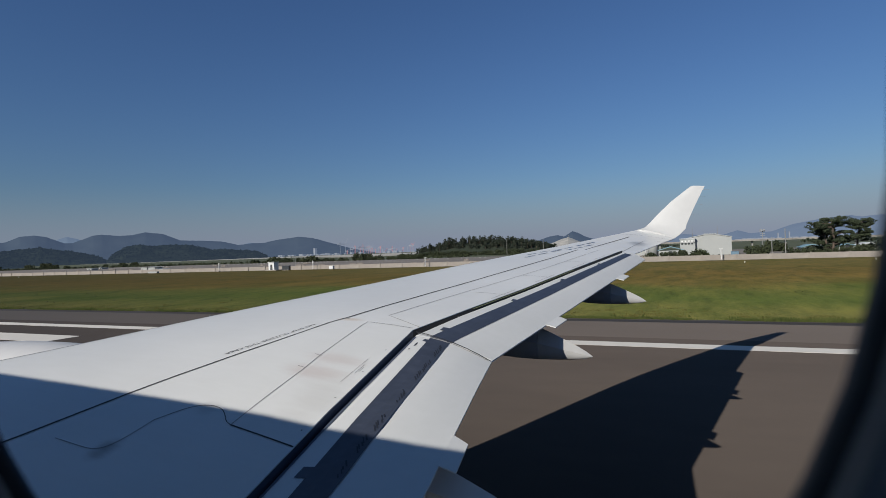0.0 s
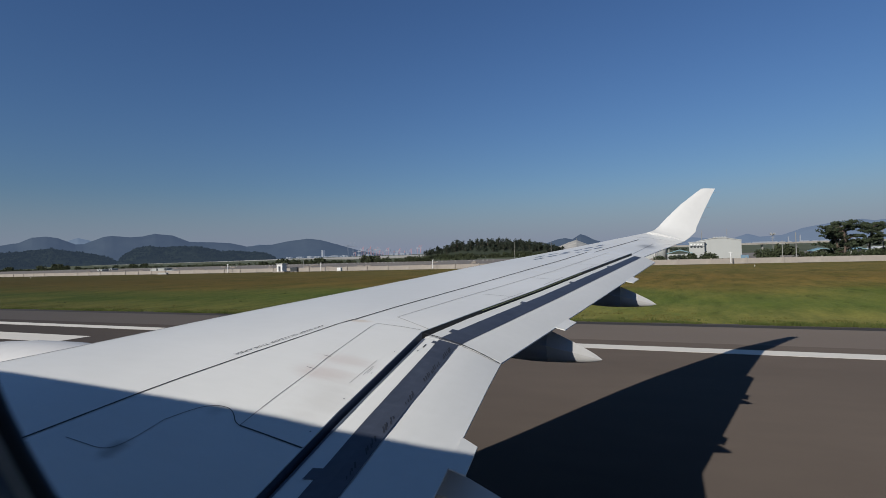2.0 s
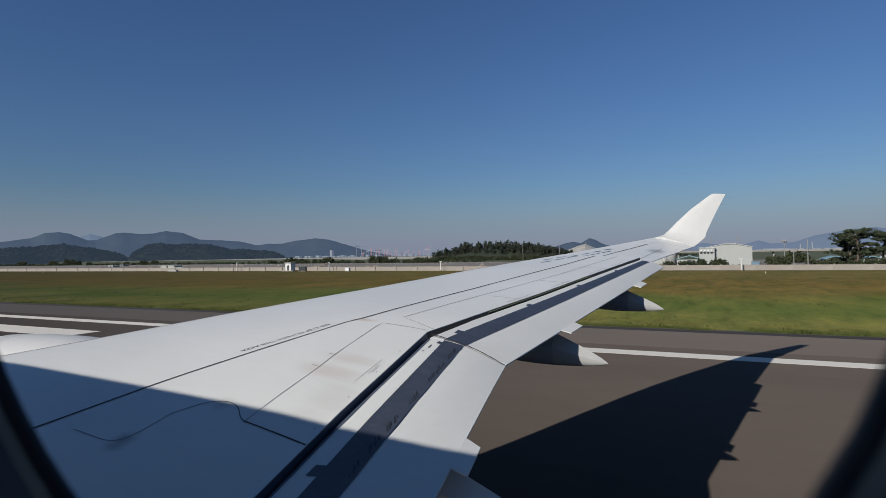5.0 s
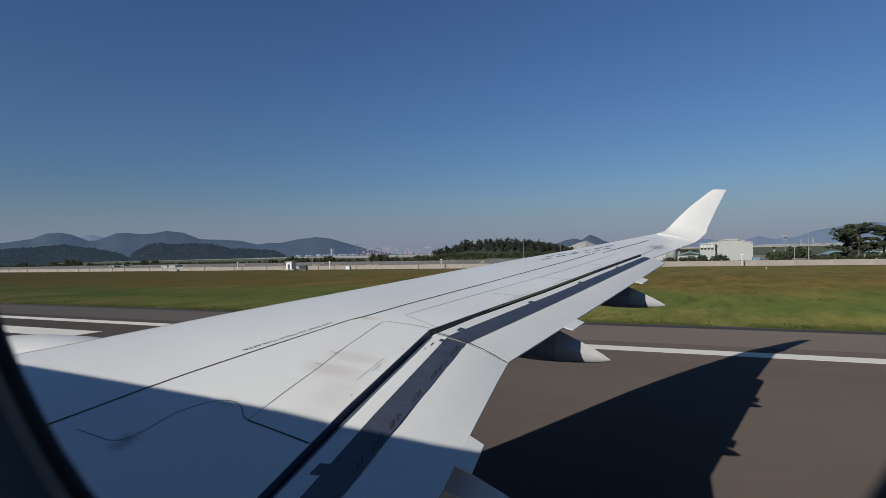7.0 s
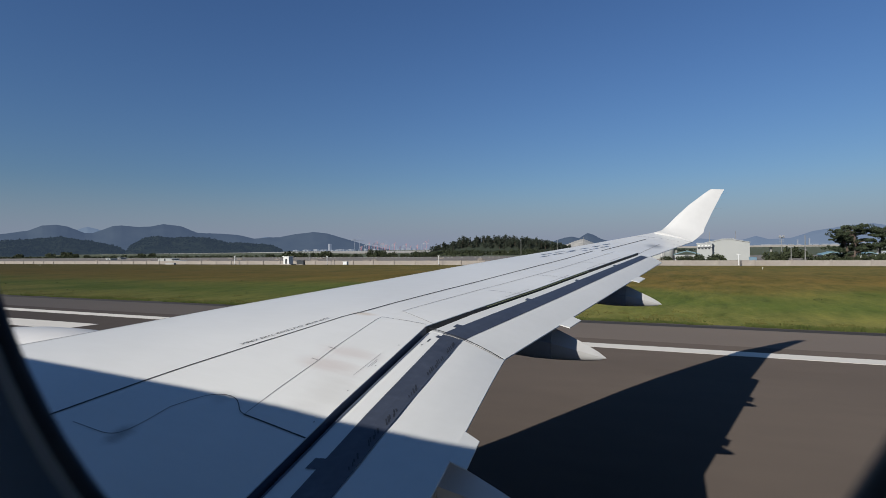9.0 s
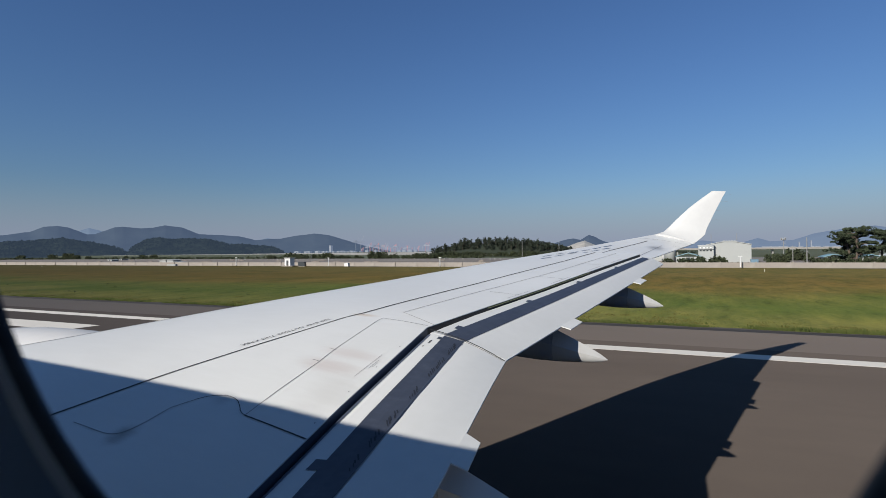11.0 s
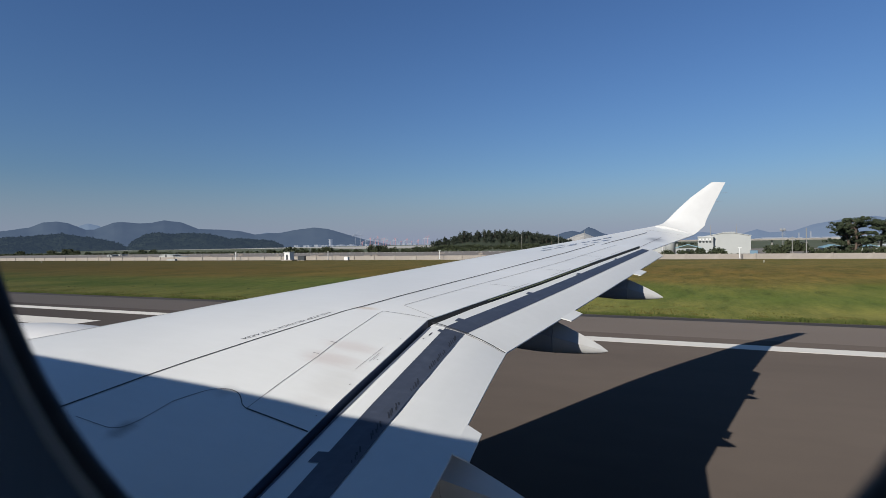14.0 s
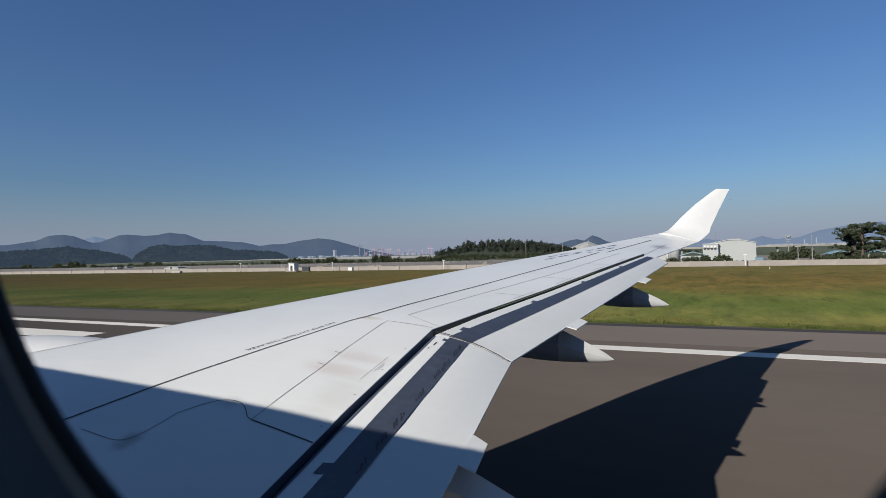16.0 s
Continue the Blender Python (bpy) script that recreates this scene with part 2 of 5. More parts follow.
ROADGREY = surface("pale_service_road", (0.20, 0.19, 0.18), (0.32, 0.30, 0.28), 0.9, coarse=0.1, fine=2, relief=0)
CLADDING = surface("pale_metal_cladding", (0.27, 0.285, 0.285), (0.325, 0.34, 0.335), 0.6, coarse=0.2, fine=3, relief=0)
ROOFGREY = surface("grey_metal_roof", (0.38, 0.40, 0.42), (0.46, 0.48, 0.5), 0.5, relief=0)
ROOFBLUE = surface("blue_metal_roof", (0.14, 0.25, 0.31), (0.19, 0.32, 0.38), 0.5, relief=0)
BLUEDULL = surface("dull_blue_metal", (0.09, 0.16, 0.22), (0.12, 0.20, 0.27), 0.6, relief=0)
WHITEPAINT = surface("white_painted_metal", (0.52, 0.53, 0.53), (0.62, 0.63, 0.63), 0.5, relief=0)
REDPAINT = surface("red_painted_metal", (0.42, 0.05, 0.045), (0.54, 0.075, 0.06), 0.5, relief=0)
REDPALE = surface("faded_red_panel", (0.36, 0.085, 0.085), (0.44, 0.11, 0.11), 0.6, coarse=1, fine=8, relief=0)
YELLOW = surface("yellow_orange_paint", (0.62, 0.30, 0.02), (0.75, 0.38, 0.03), 0.5, relief=0)
BLACK = surface("black_sign_face", (0.012, 0.012, 0.013), (0.025, 0.025, 0.026), 0.6, relief=0)
DARKGLASS = surface("dark_opening", (0.03, 0.035, 0.04), (0.06, 0.065, 0.07), 0.25, relief=0)
BARK = surface("pine_bark", (0.06, 0.045, 0.035), (0.13, 0.10, 0.08), 0.95, coarse=2, fine=12)
NEEDLES = surface("pine_needles", (0.012, 0.022, 0.010), (0.038, 0.052, 0.022), 0.85, coarse=0.6, fine=5, relief=0)
WOODS = surface("woodland_leaves", (0.010, 0.017, 0.011), (0.022, 0.032, 0.018), 0.9, coarse=0.12, fine=1.2, relief=0)
BUSH = surface("shrub_leaves", (0.014, 0.023, 0.009), (0.042, 0.052, 0.020), 0.9, coarse=0.3, fine=3, relief=0)
LENS = surface("glass_light_cover", (0.07, 0.072, 0.075), (0.15, 0.152, 0.155), 0.35, relief=0)


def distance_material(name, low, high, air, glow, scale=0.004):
    """Far land seen through kilometres of blue air, the haze added as its own glow."""
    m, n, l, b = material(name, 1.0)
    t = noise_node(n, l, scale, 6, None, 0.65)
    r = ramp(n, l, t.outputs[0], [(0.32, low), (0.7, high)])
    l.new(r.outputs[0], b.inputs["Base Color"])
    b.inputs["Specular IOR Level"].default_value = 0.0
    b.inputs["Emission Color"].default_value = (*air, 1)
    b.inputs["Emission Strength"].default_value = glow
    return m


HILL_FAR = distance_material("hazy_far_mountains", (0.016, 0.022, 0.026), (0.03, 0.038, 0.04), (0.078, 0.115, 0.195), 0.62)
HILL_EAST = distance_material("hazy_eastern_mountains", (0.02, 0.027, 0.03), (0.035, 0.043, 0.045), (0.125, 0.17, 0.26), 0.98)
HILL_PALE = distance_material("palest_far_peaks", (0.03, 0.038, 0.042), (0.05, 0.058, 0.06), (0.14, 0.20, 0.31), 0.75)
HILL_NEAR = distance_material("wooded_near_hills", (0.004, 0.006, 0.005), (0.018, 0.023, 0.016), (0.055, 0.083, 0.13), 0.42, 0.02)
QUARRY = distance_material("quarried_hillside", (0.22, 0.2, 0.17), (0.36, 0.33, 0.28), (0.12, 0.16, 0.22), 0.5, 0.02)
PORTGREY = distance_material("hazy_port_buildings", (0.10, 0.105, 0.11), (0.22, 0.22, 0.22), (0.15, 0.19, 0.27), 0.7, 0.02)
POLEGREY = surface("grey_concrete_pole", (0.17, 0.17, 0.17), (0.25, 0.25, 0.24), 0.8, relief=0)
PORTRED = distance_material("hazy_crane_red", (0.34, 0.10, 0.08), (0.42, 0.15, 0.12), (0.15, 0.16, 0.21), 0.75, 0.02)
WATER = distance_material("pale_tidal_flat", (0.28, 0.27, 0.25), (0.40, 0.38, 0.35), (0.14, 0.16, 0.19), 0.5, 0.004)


# ---- mesh helpers ----
def mesh_ob(name, verts, faces, mat, parent=None, label="", smooth=False):
    me = bpy.data.meshes.new(name)
    me.from_pydata([tuple(v) for v in verts], [], faces)
    me.materials.append(mat)
    if smooth:
        me.shade_smooth()
    me.update()
    ob = new(name, me)
    if parent:
        ob.parent = parent
    if label:
        tagged(ob, label)
    return ob


def part(name, bm, mat, parent=None, label="", smooth=False):
    bmesh.ops.recalc_face_normals(bm, faces=bm.faces)
    me = bpy.data.meshes.new(name)
    bm.to_mesh(me)
    bm.free()
    me.materials.append(mat)
    if smooth:
        me.shade_smooth()
    ob = new(name, me)
    if parent:
        ob.parent = parent
    if label:
        tagged(ob, label)
    return ob


def box(bm, x0, x1, y0, y1, z0, z1, bevel=0.0):
    vs = [bm.verts.new((x, y, z)) for z in (z0, z1) for y in (y0, y1) for x in (x0, x1)]
    fs = [bm.faces.new([vs[i] for i in q]) for q in ((0, 2, 3, 1), (4, 5, 7, 6), (0, 1, 5, 4), (2, 6, 7, 3), (0, 4, 6, 2), (1, 3, 7, 5))]
    if bevel:
        es = {e for f in fs for e in f.edges}
        bmesh.ops.bevel(bm, geom=list(es), offset=bevel, segments=2, affect="EDGES", profile=0.5)
    return bm


def a_box(x0, x1, y0, y1, z0, z1, bevel=0.0):
    return box(bmesh.new(), x0, x1, y0, y1, z0, z1, bevel)


def tube(bm, a, b, r0, r1=None, n=10):
    """A closed round bar from a to b."""
    r1 = r0 if r1 is None else r1
    a, b = Vector(a), Vector(b)
    q = (b - a).to_track_quat("Z", "Y")
    ring = [[bm.verts.new(p + q @ Vector((r * math.cos(6.2832 * i / n), r * math.sin(6.2832 * i / n), 0))) for i in range(n)] for p, r in ((a, r0), (b, r1))]
    for i in range(n):
        j = (i + 1) % n
        bm.faces.new((ring[0][i], ring[0][j], ring[1][j], ring[1][i]))
    bm.faces.new(ring[0][::-1])
    bm.faces.new(ring[1])
    return bm


def a_tube(a, b, r0, r1=None, n=10):
    return tube(bmesh.new(), a, b, r0, r1, n)


def loft(sections, close_ends=True):
    """A skin through closed loops of equal length."""
    n = len(sections[0])
    verts = [v for s in sections for v in s]
    faces = []
    for k in range(len(sections) - 1):
        for i in range(n):
            j = (i + 1) % n
            faces.append((k * n + i, k * n + j, (k + 1) * n + j, (k + 1) * n + i))
    if close_ends:
        faces.append(tuple(range(n))[::-1])
        faces.append(tuple((len(sections) - 1) * n + i for i in range(n)))
    return verts, faces


def lofted(name, sections, mat, parent=None, label="", smooth=True, sharp=40):
    verts, faces = loft(sections)
    bm = bmesh.new()
    vs = [bm.verts.new(v) for v in verts]
    for f in faces:
        bm.faces.new([vs[i] for i in f])
    bmesh.ops.recalc_face_normals(bm, faces=bm.faces)
    for e in bm.edges:
        if len(e.link_faces) == 2 and e.calc_face_angle(0) > radians(sharp):
            e.smooth = False
    return part(name, bm, mat, parent, label, smooth)


def empty(name, at, label, category, group=""):
    ob = new(name)
    ob.location = at
    ob.empty_display_size = 0.2
    return tagged(ob, label, category, group)


def ground_z(y):
    """The runway is level; the grass falls gently to the perimeter wall."""
    return 0.0 if y < 50 else -0.0148 * (min(y, 165) - 50)


# ---- ground and runway ----
ys = [-4800, -1500, -400, -60, -30.4, -10, 10, 27.2, 50, 80, 110, 140, 165, 180, 230, 300, 450, 800, 1500, 2600, 4800]
xs = [-4800, -2500, -1200, -600, -300, -150, -60, 0, 60, 150, 300, 600, 1200, 2500, 4800]
gv = [(x, y, ground_z(y) - 0.06) for y in ys for x in xs]
gf, gm = [], []
for j in range(len(ys) - 1):
    for i in range(len(xs) - 1):
        a = j * len(xs) + i
        gf.append((a, a + 1, a + 1 + len(xs), a + len(xs)))
        gm.append(0 if ys[j] < 164 and ys[j] > -500 else 1)
ground = mesh_ob("ground", gv, gf, GRASS)
ground.data.materials.append(FIELD)
ground.data.polygons.foreach_set("material_index", gm)
tagged(ground, "mown airfield grass, green to dry orange-brown, falling to a wall", "ground", kind="structure")

# runway 45 m wide with paved shoulders, centre line at y = -1.5
runway = part("runway", a_box(-900, 900, -25.5, 22.4, -0.3, 0.0), ASPHALT)
tagged(runway, "grey-brown asphalt runway with white painted markings", "runway", kind="structure")
pavement = part("pavement", a_box(-900, 900, 22.4, 26.9, -0.3, -0.004), SHOULDER)
tagged(pavement, "dark asphalt runway shoulder beside the grass", "pavement", kind="structure")
rim = part("pavement_edge", a_box(-900, 900, 26.9, 27.7, -0.3, -0.008), DARKRIM)
tagged(rim, "darker strip along the shoulder's outer edge", "pavement", kind="structure")
# shade at the foot of the grass put into a dark strip
verge = part("verge", a_box(-900, 900, 27.7, 28.15, -0.3, -0.012), EDGE)
tagged(verge, "dark strip between shoulder and grass, the grass shade painted in", "verge", kind="structure")
pavement_far = part("pavement", a_box(-900, 900, -30.4, -25.5, -0.3, -0.004), SHOULDER)
tagged(pavement_far, "dark asphalt runway shoulder beside the grass", "pavement", kind="structure")


def paint_mark(x0, x1, y0, y1, label):
    ob = part("runway_marking", a_box(x0, x1, y0, y1, -0.01, 0.006), PAINT, runway, label)
    return ob


paint_mark(-900, 900, 20.45, 21.3, "continuous white edge stripe")
paint_mark(-900, 900, -24.3, -23.45, "continuous white edge stripe")
for y0 in (16.22, 13.2, 10.1):
    paint_mark(-50.1, -27.6, y0, y0 + 1.75, "white touchdown zone bar")
for k in range(-8, 9):
    paint_mark(k * 50 - 15, k * 50 + 15, -1.95, -1.05, "white centre line dash")
# the broad aiming block, worn into long narrow strokes
for i in range(14):
    y0 = 9.25 + i * 0.612
    paint_mark(80.0, 136.0, y0, y0 + 0.60, "broad white aiming block stroke")

# grass standing along the paved edge: a dense uneven fringe, thinner further in
rng = np.random.default_rng(4)


def blade_patch(name, count, fringe, mat, label):
    bv, bf = [], []
    for i in range(count):
        cx = rng.uniform(-85, 45)
        cy = 27.95 + (rng.exponential(0.28) if fringe else rng.exponential(1.3))
        lush = noise.noise((cx * 0.35, cy * 0.3, 2.0)) + 0.5 * noise.noise((cx * 1.3, 7.0, 1.0))
        if cy > 52 or lush < (-0.35 if fringe else -0.05):
            continue
        tall = (0.10 + 0.13 * max(lush, 0)) * rng.uniform(0.6, 1.3) if fringe else rng.uniform(0.03, 0.075)
        wide = rng.uniform(0.10, 0.32)
        for _ in range(11 if fringe else 8):
            x, y = cx + rng.normal(0, wide), cy + rng.normal(0, wide * 0.5)
            y = max(y, 27.72 + 0.25 * rng.random())
            h = tall * rng.uniform(0.5, 1.1)
            w = rng.uniform(0.014, 0.035)
            a = rng.normal(0, 0.6)
            dx, dy = w * math.cos(a), w * math.sin(a)
            lx, ly = rng.uniform(-0.09, 0.09), rng.uniform(-0.06, 0.08)
            k = len(bv)
            z = ground_z(y) - 0.065
            bv += [(x - dx, y - dy, z), (x + dx, y + dy, z), (x + lx, y + ly, z + h + 0.03)]
            bf.append((k, k + 1, k + 2))
    tagged(mesh_ob(name, bv, bf, mat), label, "grass", kind="stuff")


blade_patch("grass", 7000, True, FRINGE, "dense dark green grass fringe over the pavement edge")
blade_patch("grass", 4500, False, BLADE, "tufts of rough green and yellowing grass beside the runway")

# scattered taller weeds
wv, wf = [], []
for i in range(45):
    x, y = rng.uniform(-80, 60), 33 + rng.exponential(10)
    if y > 75:
        continue
    r = rng.uniform(0.06, 0.22)
    for k in range(26):
        a, t = rng.uniform(0, 6.28), rng.uniform(0, 1)
        px, py, pz = x + r * math.cos(a) * t * 2.2, y + r * math.sin(a) * t, ground_z(y) - 0.06 + r * 1.1 * (1.1 - t) * rng.uniform(0.3, 1)
        q = len(wv)
        d = rng.uniform(-0.05, 0.05, 6)
        wv += [(px, py, pz), (px + d[0], py + d[1], pz + abs(d[2])), (px + d[3], py + d[4], pz + 0.04 + d[5] * 0.3)]
        wf.append((q, q + 1, q + 2))
weeds = mesh_ob("weeds", wv, wf, BUSH)
tagged(weeds, "scattered dark green weeds standing in the grass", "weeds", kind="stuff")


# ---- airplane ----
def lerp(a, b, t):
    return a + (b - a) * t


def le_x(y):
    return float(np.interp(y, (0.1, 1.0, 3.4, 4.84, 5.7, 6.4, 7.3, 8.5, 9.95, 11.5, 14.3), (-7.25, -6.82, -5.66, -5.06, -4.74, -4.48, -4.12, -3.66, -3.03, -2.28, -0.85)))


def le_z(y):
    return float(np.interp(y, (0.1, 3.1, 4.83, 7.3, 9.76, 11.3, 14.5), (2.45, 2.792, 2.987, 3.224, 3.478, 3.635, 4.02)))


def gap_x(y):
    return -2.33 + (4.7 - y) * 0.04 if y < 4.7 else -2.33 + (y - 4.7) * 0.242


def gap_z(y):
    return float(np.interp(y, (0, 2.24, 3.19, 4.7, 5.6, 6.86, 8.41, 10.21, 10.65), (1.75, 2.30, 2.56, 2.915, 3.01, 3.135, 3.31, 3.505, 3.55)))


def te_x(y):
    return -1.53 + (4.63 - y) * 0.14 if y < 4.63 else -1.53 + (y - 4.63) * 0.173


def te_z(y):
    return 2.47 + 0.137 * (y - 3.25) if y < 4.63 else 2.66 + 0.118 * (y - 4.63)


def end_x(y):
    return gap_x(y) if y < 10.66 else lerp(-0.72, 0.03, (y - 10.66) / 3.64)


def end_z(y):
    return gap_z(y) if y < 10.66 else lerp(3.46, 3.765, (y - 10.66) / 3.64)


def upper(x, y):
    """Height of the wing's upper skin."""
    a, b = le_x(y), end_x(y)
    s = min(max((x - a) / (b - a), 0), 1)
    return lerp(le_z(y), end_z(y), s) + 0.016 * (b - a) * 4 * s * (1 - s)


def slot(y):
    """Width of the slot between wing and flap."""
    return 0.058 if y < 4.7 else 0.034


def flap_top(x, y):
    """Height of a flap's upper skin."""
    a, b = gap_x(y) + slot(y), te_x(y)
    s = (x - a) / (b - a)
    return lerp(gap_z(y) - 0.035, te_z(y), s) + 0.03 * 4 * s * (1 - s)


airplane = empty("airplane", (-1.0, -1.42, 0.0), "white twin-jet airliner with flaps lowered, standing on the runway", "airplane")
HOME = Matrix.Translation((1.0, 1.42, 0.0))


def fit_to_plane():
    """Parts are modelled in world metres; their parent stands elsewhere."""
    for o in airplane.children_recursive:
        if o.parent == airplane:
            o.matrix_parent_inverse = HOME


def wing_section(y, x_end, z_end, cut):
    a = le_x(y)
    c = x_end - a
    thick = lerp(0.125, 0.10, min(y / 14, 1)) * (c if cut else c) + (0.05 if cut else 0)
    up, low = [], []
    for k in range(15):
        s = (k / 14) ** 1.6
        x = lerp(a, x_end, s)
        zu = lerp(le_z(y), z_end, s) + 0.016 * c * 4 * s * (1 - s)
        tail = (0.16 if cut else 0.012) / max(thick, 0.01)
        t = thick * (1.55 * math.sqrt(s) * (1 - s) + tail * s + 0.25 * s * (1 - s))
        up.append((x, y, zu))
        low.append((x, y, zu - t))
    return up + low[:0:-1]


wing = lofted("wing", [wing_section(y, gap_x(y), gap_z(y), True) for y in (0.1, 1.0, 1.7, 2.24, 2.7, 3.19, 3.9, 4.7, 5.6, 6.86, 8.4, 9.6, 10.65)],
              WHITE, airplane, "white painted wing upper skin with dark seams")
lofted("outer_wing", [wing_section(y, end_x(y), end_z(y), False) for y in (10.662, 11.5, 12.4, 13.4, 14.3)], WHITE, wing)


def flap(y0, y1, name):
    secs = []
    n = 9
    for i in range(n):
        y = lerp(y0, y1, i / (n - 1))
        a, b = gap_x(y) + slot(y), te_x(y)
        front = 0.13
        up = [(lerp(a, b, s), y, flap_top(lerp(a, b, s), y)) for s in (0.0, 0.06, 0.2, 0.4, 0.6, 0.8, 1.0)]
        low = [(lerp(a, b, s), y, flap_top(lerp(a, b, s), y) - (0.012 + front * (1 - s) * min(1, 0.4 + s * 4))) for s in (1.0, 0.7, 0.4, 0.15, 0.0)]
        secs.append(up + low + [(a - 0.03, y, flap_top(a, y) - 0.045)])
    return lofted(name, secs, GREYPAINT, airplane, "light grey lowered wing flap with a dark slate band")


def strip(name, pts, width, mat, parent, top=upper, lift=0.003, label="", thick=0.004):
    """A narrow ribbon lying on a skin along plan points."""
    fine = []
    for (xa, ya), (xb, yb) in zip(pts, pts[1:]):
        m = max(1, int(math.hypot(xb - xa, yb - ya) / 0.12))
        fine += [(lerp(xa, xb, k / m), lerp(ya, yb, k / m)) for k in range(m)]
    fine.append(pts[-1])
    verts, faces = [], []
    for k, (x, y) in enumerate(fine):
        p, q = fine[max(k - 1, 0)], fine[min(k + 1, len(fine) - 1)]
        d = Vector((q[0] - p[0], q[1] - p[1])).normalized()
        nx, ny = -d.y * width / 2, d.x * width / 2
        for sx in (1, -1):
            verts.append((x + sx * nx, y + sx * ny, top(x + sx * nx, y + sx * ny) + lift))
        if k:
            faces.append((2 * k - 2, 2 * k - 1, 2 * k + 1, 2 * k))
    return mesh_ob(name, verts, faces, mat, parent, label)


def eased(pts):
    """Rounds the corners of a plan line."""
    for _ in range(3):
        cut = [pts[0]]
        for (xa, ya), (xb, yb) in zip(pts, pts[1:]):
            cut += [(lerp(xa, xb, 0.25), lerp(ya, yb, 0.25)), (lerp(xa, xb, 0.75), lerp(ya, yb, 0.75))]
        pts = cut + [pts[-1]]
    return pts


flap_in = flap(0.2, 4.658, "inboard_flap")
flap_out = flap(4.664, 10.64, "outboard_flap")


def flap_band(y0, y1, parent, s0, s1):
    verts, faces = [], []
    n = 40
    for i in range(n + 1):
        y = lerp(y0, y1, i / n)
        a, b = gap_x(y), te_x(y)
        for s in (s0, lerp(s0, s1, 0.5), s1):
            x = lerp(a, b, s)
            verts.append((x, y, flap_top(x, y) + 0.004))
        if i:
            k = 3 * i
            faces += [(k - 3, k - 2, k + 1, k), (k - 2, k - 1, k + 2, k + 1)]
    return mesh_ob("bare_band", verts, faces, BAND, parent, "dark slate band with rub marks")


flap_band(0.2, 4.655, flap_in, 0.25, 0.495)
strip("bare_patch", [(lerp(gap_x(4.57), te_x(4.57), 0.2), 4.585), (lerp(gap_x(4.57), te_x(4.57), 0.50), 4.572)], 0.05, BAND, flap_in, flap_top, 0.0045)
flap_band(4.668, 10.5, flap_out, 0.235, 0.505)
# small slate patches in front of the band
for y, own in ((2.62, flap_in), (4.95, flap_out), (6.35, flap_out), (7.75, flap_out), (9.2, flap_out)):
    a, b = gap_x(y), te_x(y)
    strip("bare_patch", [(lerp(a, b, 0.17), y), (lerp(a, b, 0.26), y)], 0.10, BAND, own, flap_top, 0.004)
# combs of short slanting rub marks on the band's rear edge
for yc, count in ((4.42, 7), (4.10, 6), (3.92, 4), (3.55, 5), (3.18, 6), (2.92, 5), (2.66, 4)):
    for k in range(count):
        y = yc + (k - count / 2) * 0.035 + 0.008 * random.random()
        x = lerp(gap_x(y), te_x(y), 0.455 + 0.02 * random.random())
        h = 0.025 + 0.04 * random.random()
        strip("rub_mark", [(x, y), (x - 0.7 * h, y + h)], 0.006 + 0.006 * random.random(), RUBBED, flap_in, flap_top, 0.006)


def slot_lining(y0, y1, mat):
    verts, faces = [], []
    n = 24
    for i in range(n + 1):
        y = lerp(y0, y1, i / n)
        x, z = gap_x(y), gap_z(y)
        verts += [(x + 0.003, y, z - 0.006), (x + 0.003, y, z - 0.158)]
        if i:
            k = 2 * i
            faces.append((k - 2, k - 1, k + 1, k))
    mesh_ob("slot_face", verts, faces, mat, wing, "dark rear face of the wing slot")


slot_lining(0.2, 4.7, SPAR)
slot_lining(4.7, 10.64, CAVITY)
# closing floor added under the slots so that no sun passes through
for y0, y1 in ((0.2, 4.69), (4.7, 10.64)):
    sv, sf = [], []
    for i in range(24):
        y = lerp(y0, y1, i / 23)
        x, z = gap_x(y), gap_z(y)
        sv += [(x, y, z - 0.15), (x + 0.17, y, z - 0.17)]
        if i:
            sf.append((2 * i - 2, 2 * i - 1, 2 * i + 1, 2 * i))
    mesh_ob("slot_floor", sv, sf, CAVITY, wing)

# metal nose of the inboard flap, slot shade and sky blue put into its colour
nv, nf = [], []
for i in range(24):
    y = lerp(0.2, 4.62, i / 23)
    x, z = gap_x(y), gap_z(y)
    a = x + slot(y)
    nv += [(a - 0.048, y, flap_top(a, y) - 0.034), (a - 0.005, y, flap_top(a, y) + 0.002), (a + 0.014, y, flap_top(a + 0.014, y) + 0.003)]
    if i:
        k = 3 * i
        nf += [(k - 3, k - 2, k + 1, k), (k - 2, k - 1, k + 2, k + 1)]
mesh_ob("flap_nose", nv, nf, NOSE, flap_in, "dark metal nose of the flap, sky blue put into its colour", smooth=True)

strip("slot_primer", [(gap_x(y) + 0.018, y) for y in (5.7, 6.6, 7.5, 8.4)], 0.022, PRIMER, wing, lambda x, y: gap_z(y) - 0.012, 0.0, "olive primer edge in the slot")

# seal between the flaps
strip("flap_end_seal", [(gap_x(4.7) - 0.02, 4.74), (gap_x(4.7) + 0.3, 4.70), (te_x(4.63), 4.63)], 0.015, SEAM, flap_out, flap_top, 0.006)
strip("flap_end_plate", [(gap_x(4.7) + 0.05, 4.70), (gap_x(4.7) + 0.3, 4.668), (te_x(4.63) - 0.02, 4.61)], 0.008, FAINT, flap_in, flap_top, 0.007)
for k in range(4):
    yk = 2.95 + 0.42 * k
    strip("rivet_row", [(gap_x(yk) - 0.05, yk), (gap_x(yk) - 0.05, yk + 0.012)], 0.010, FAINT, wing)


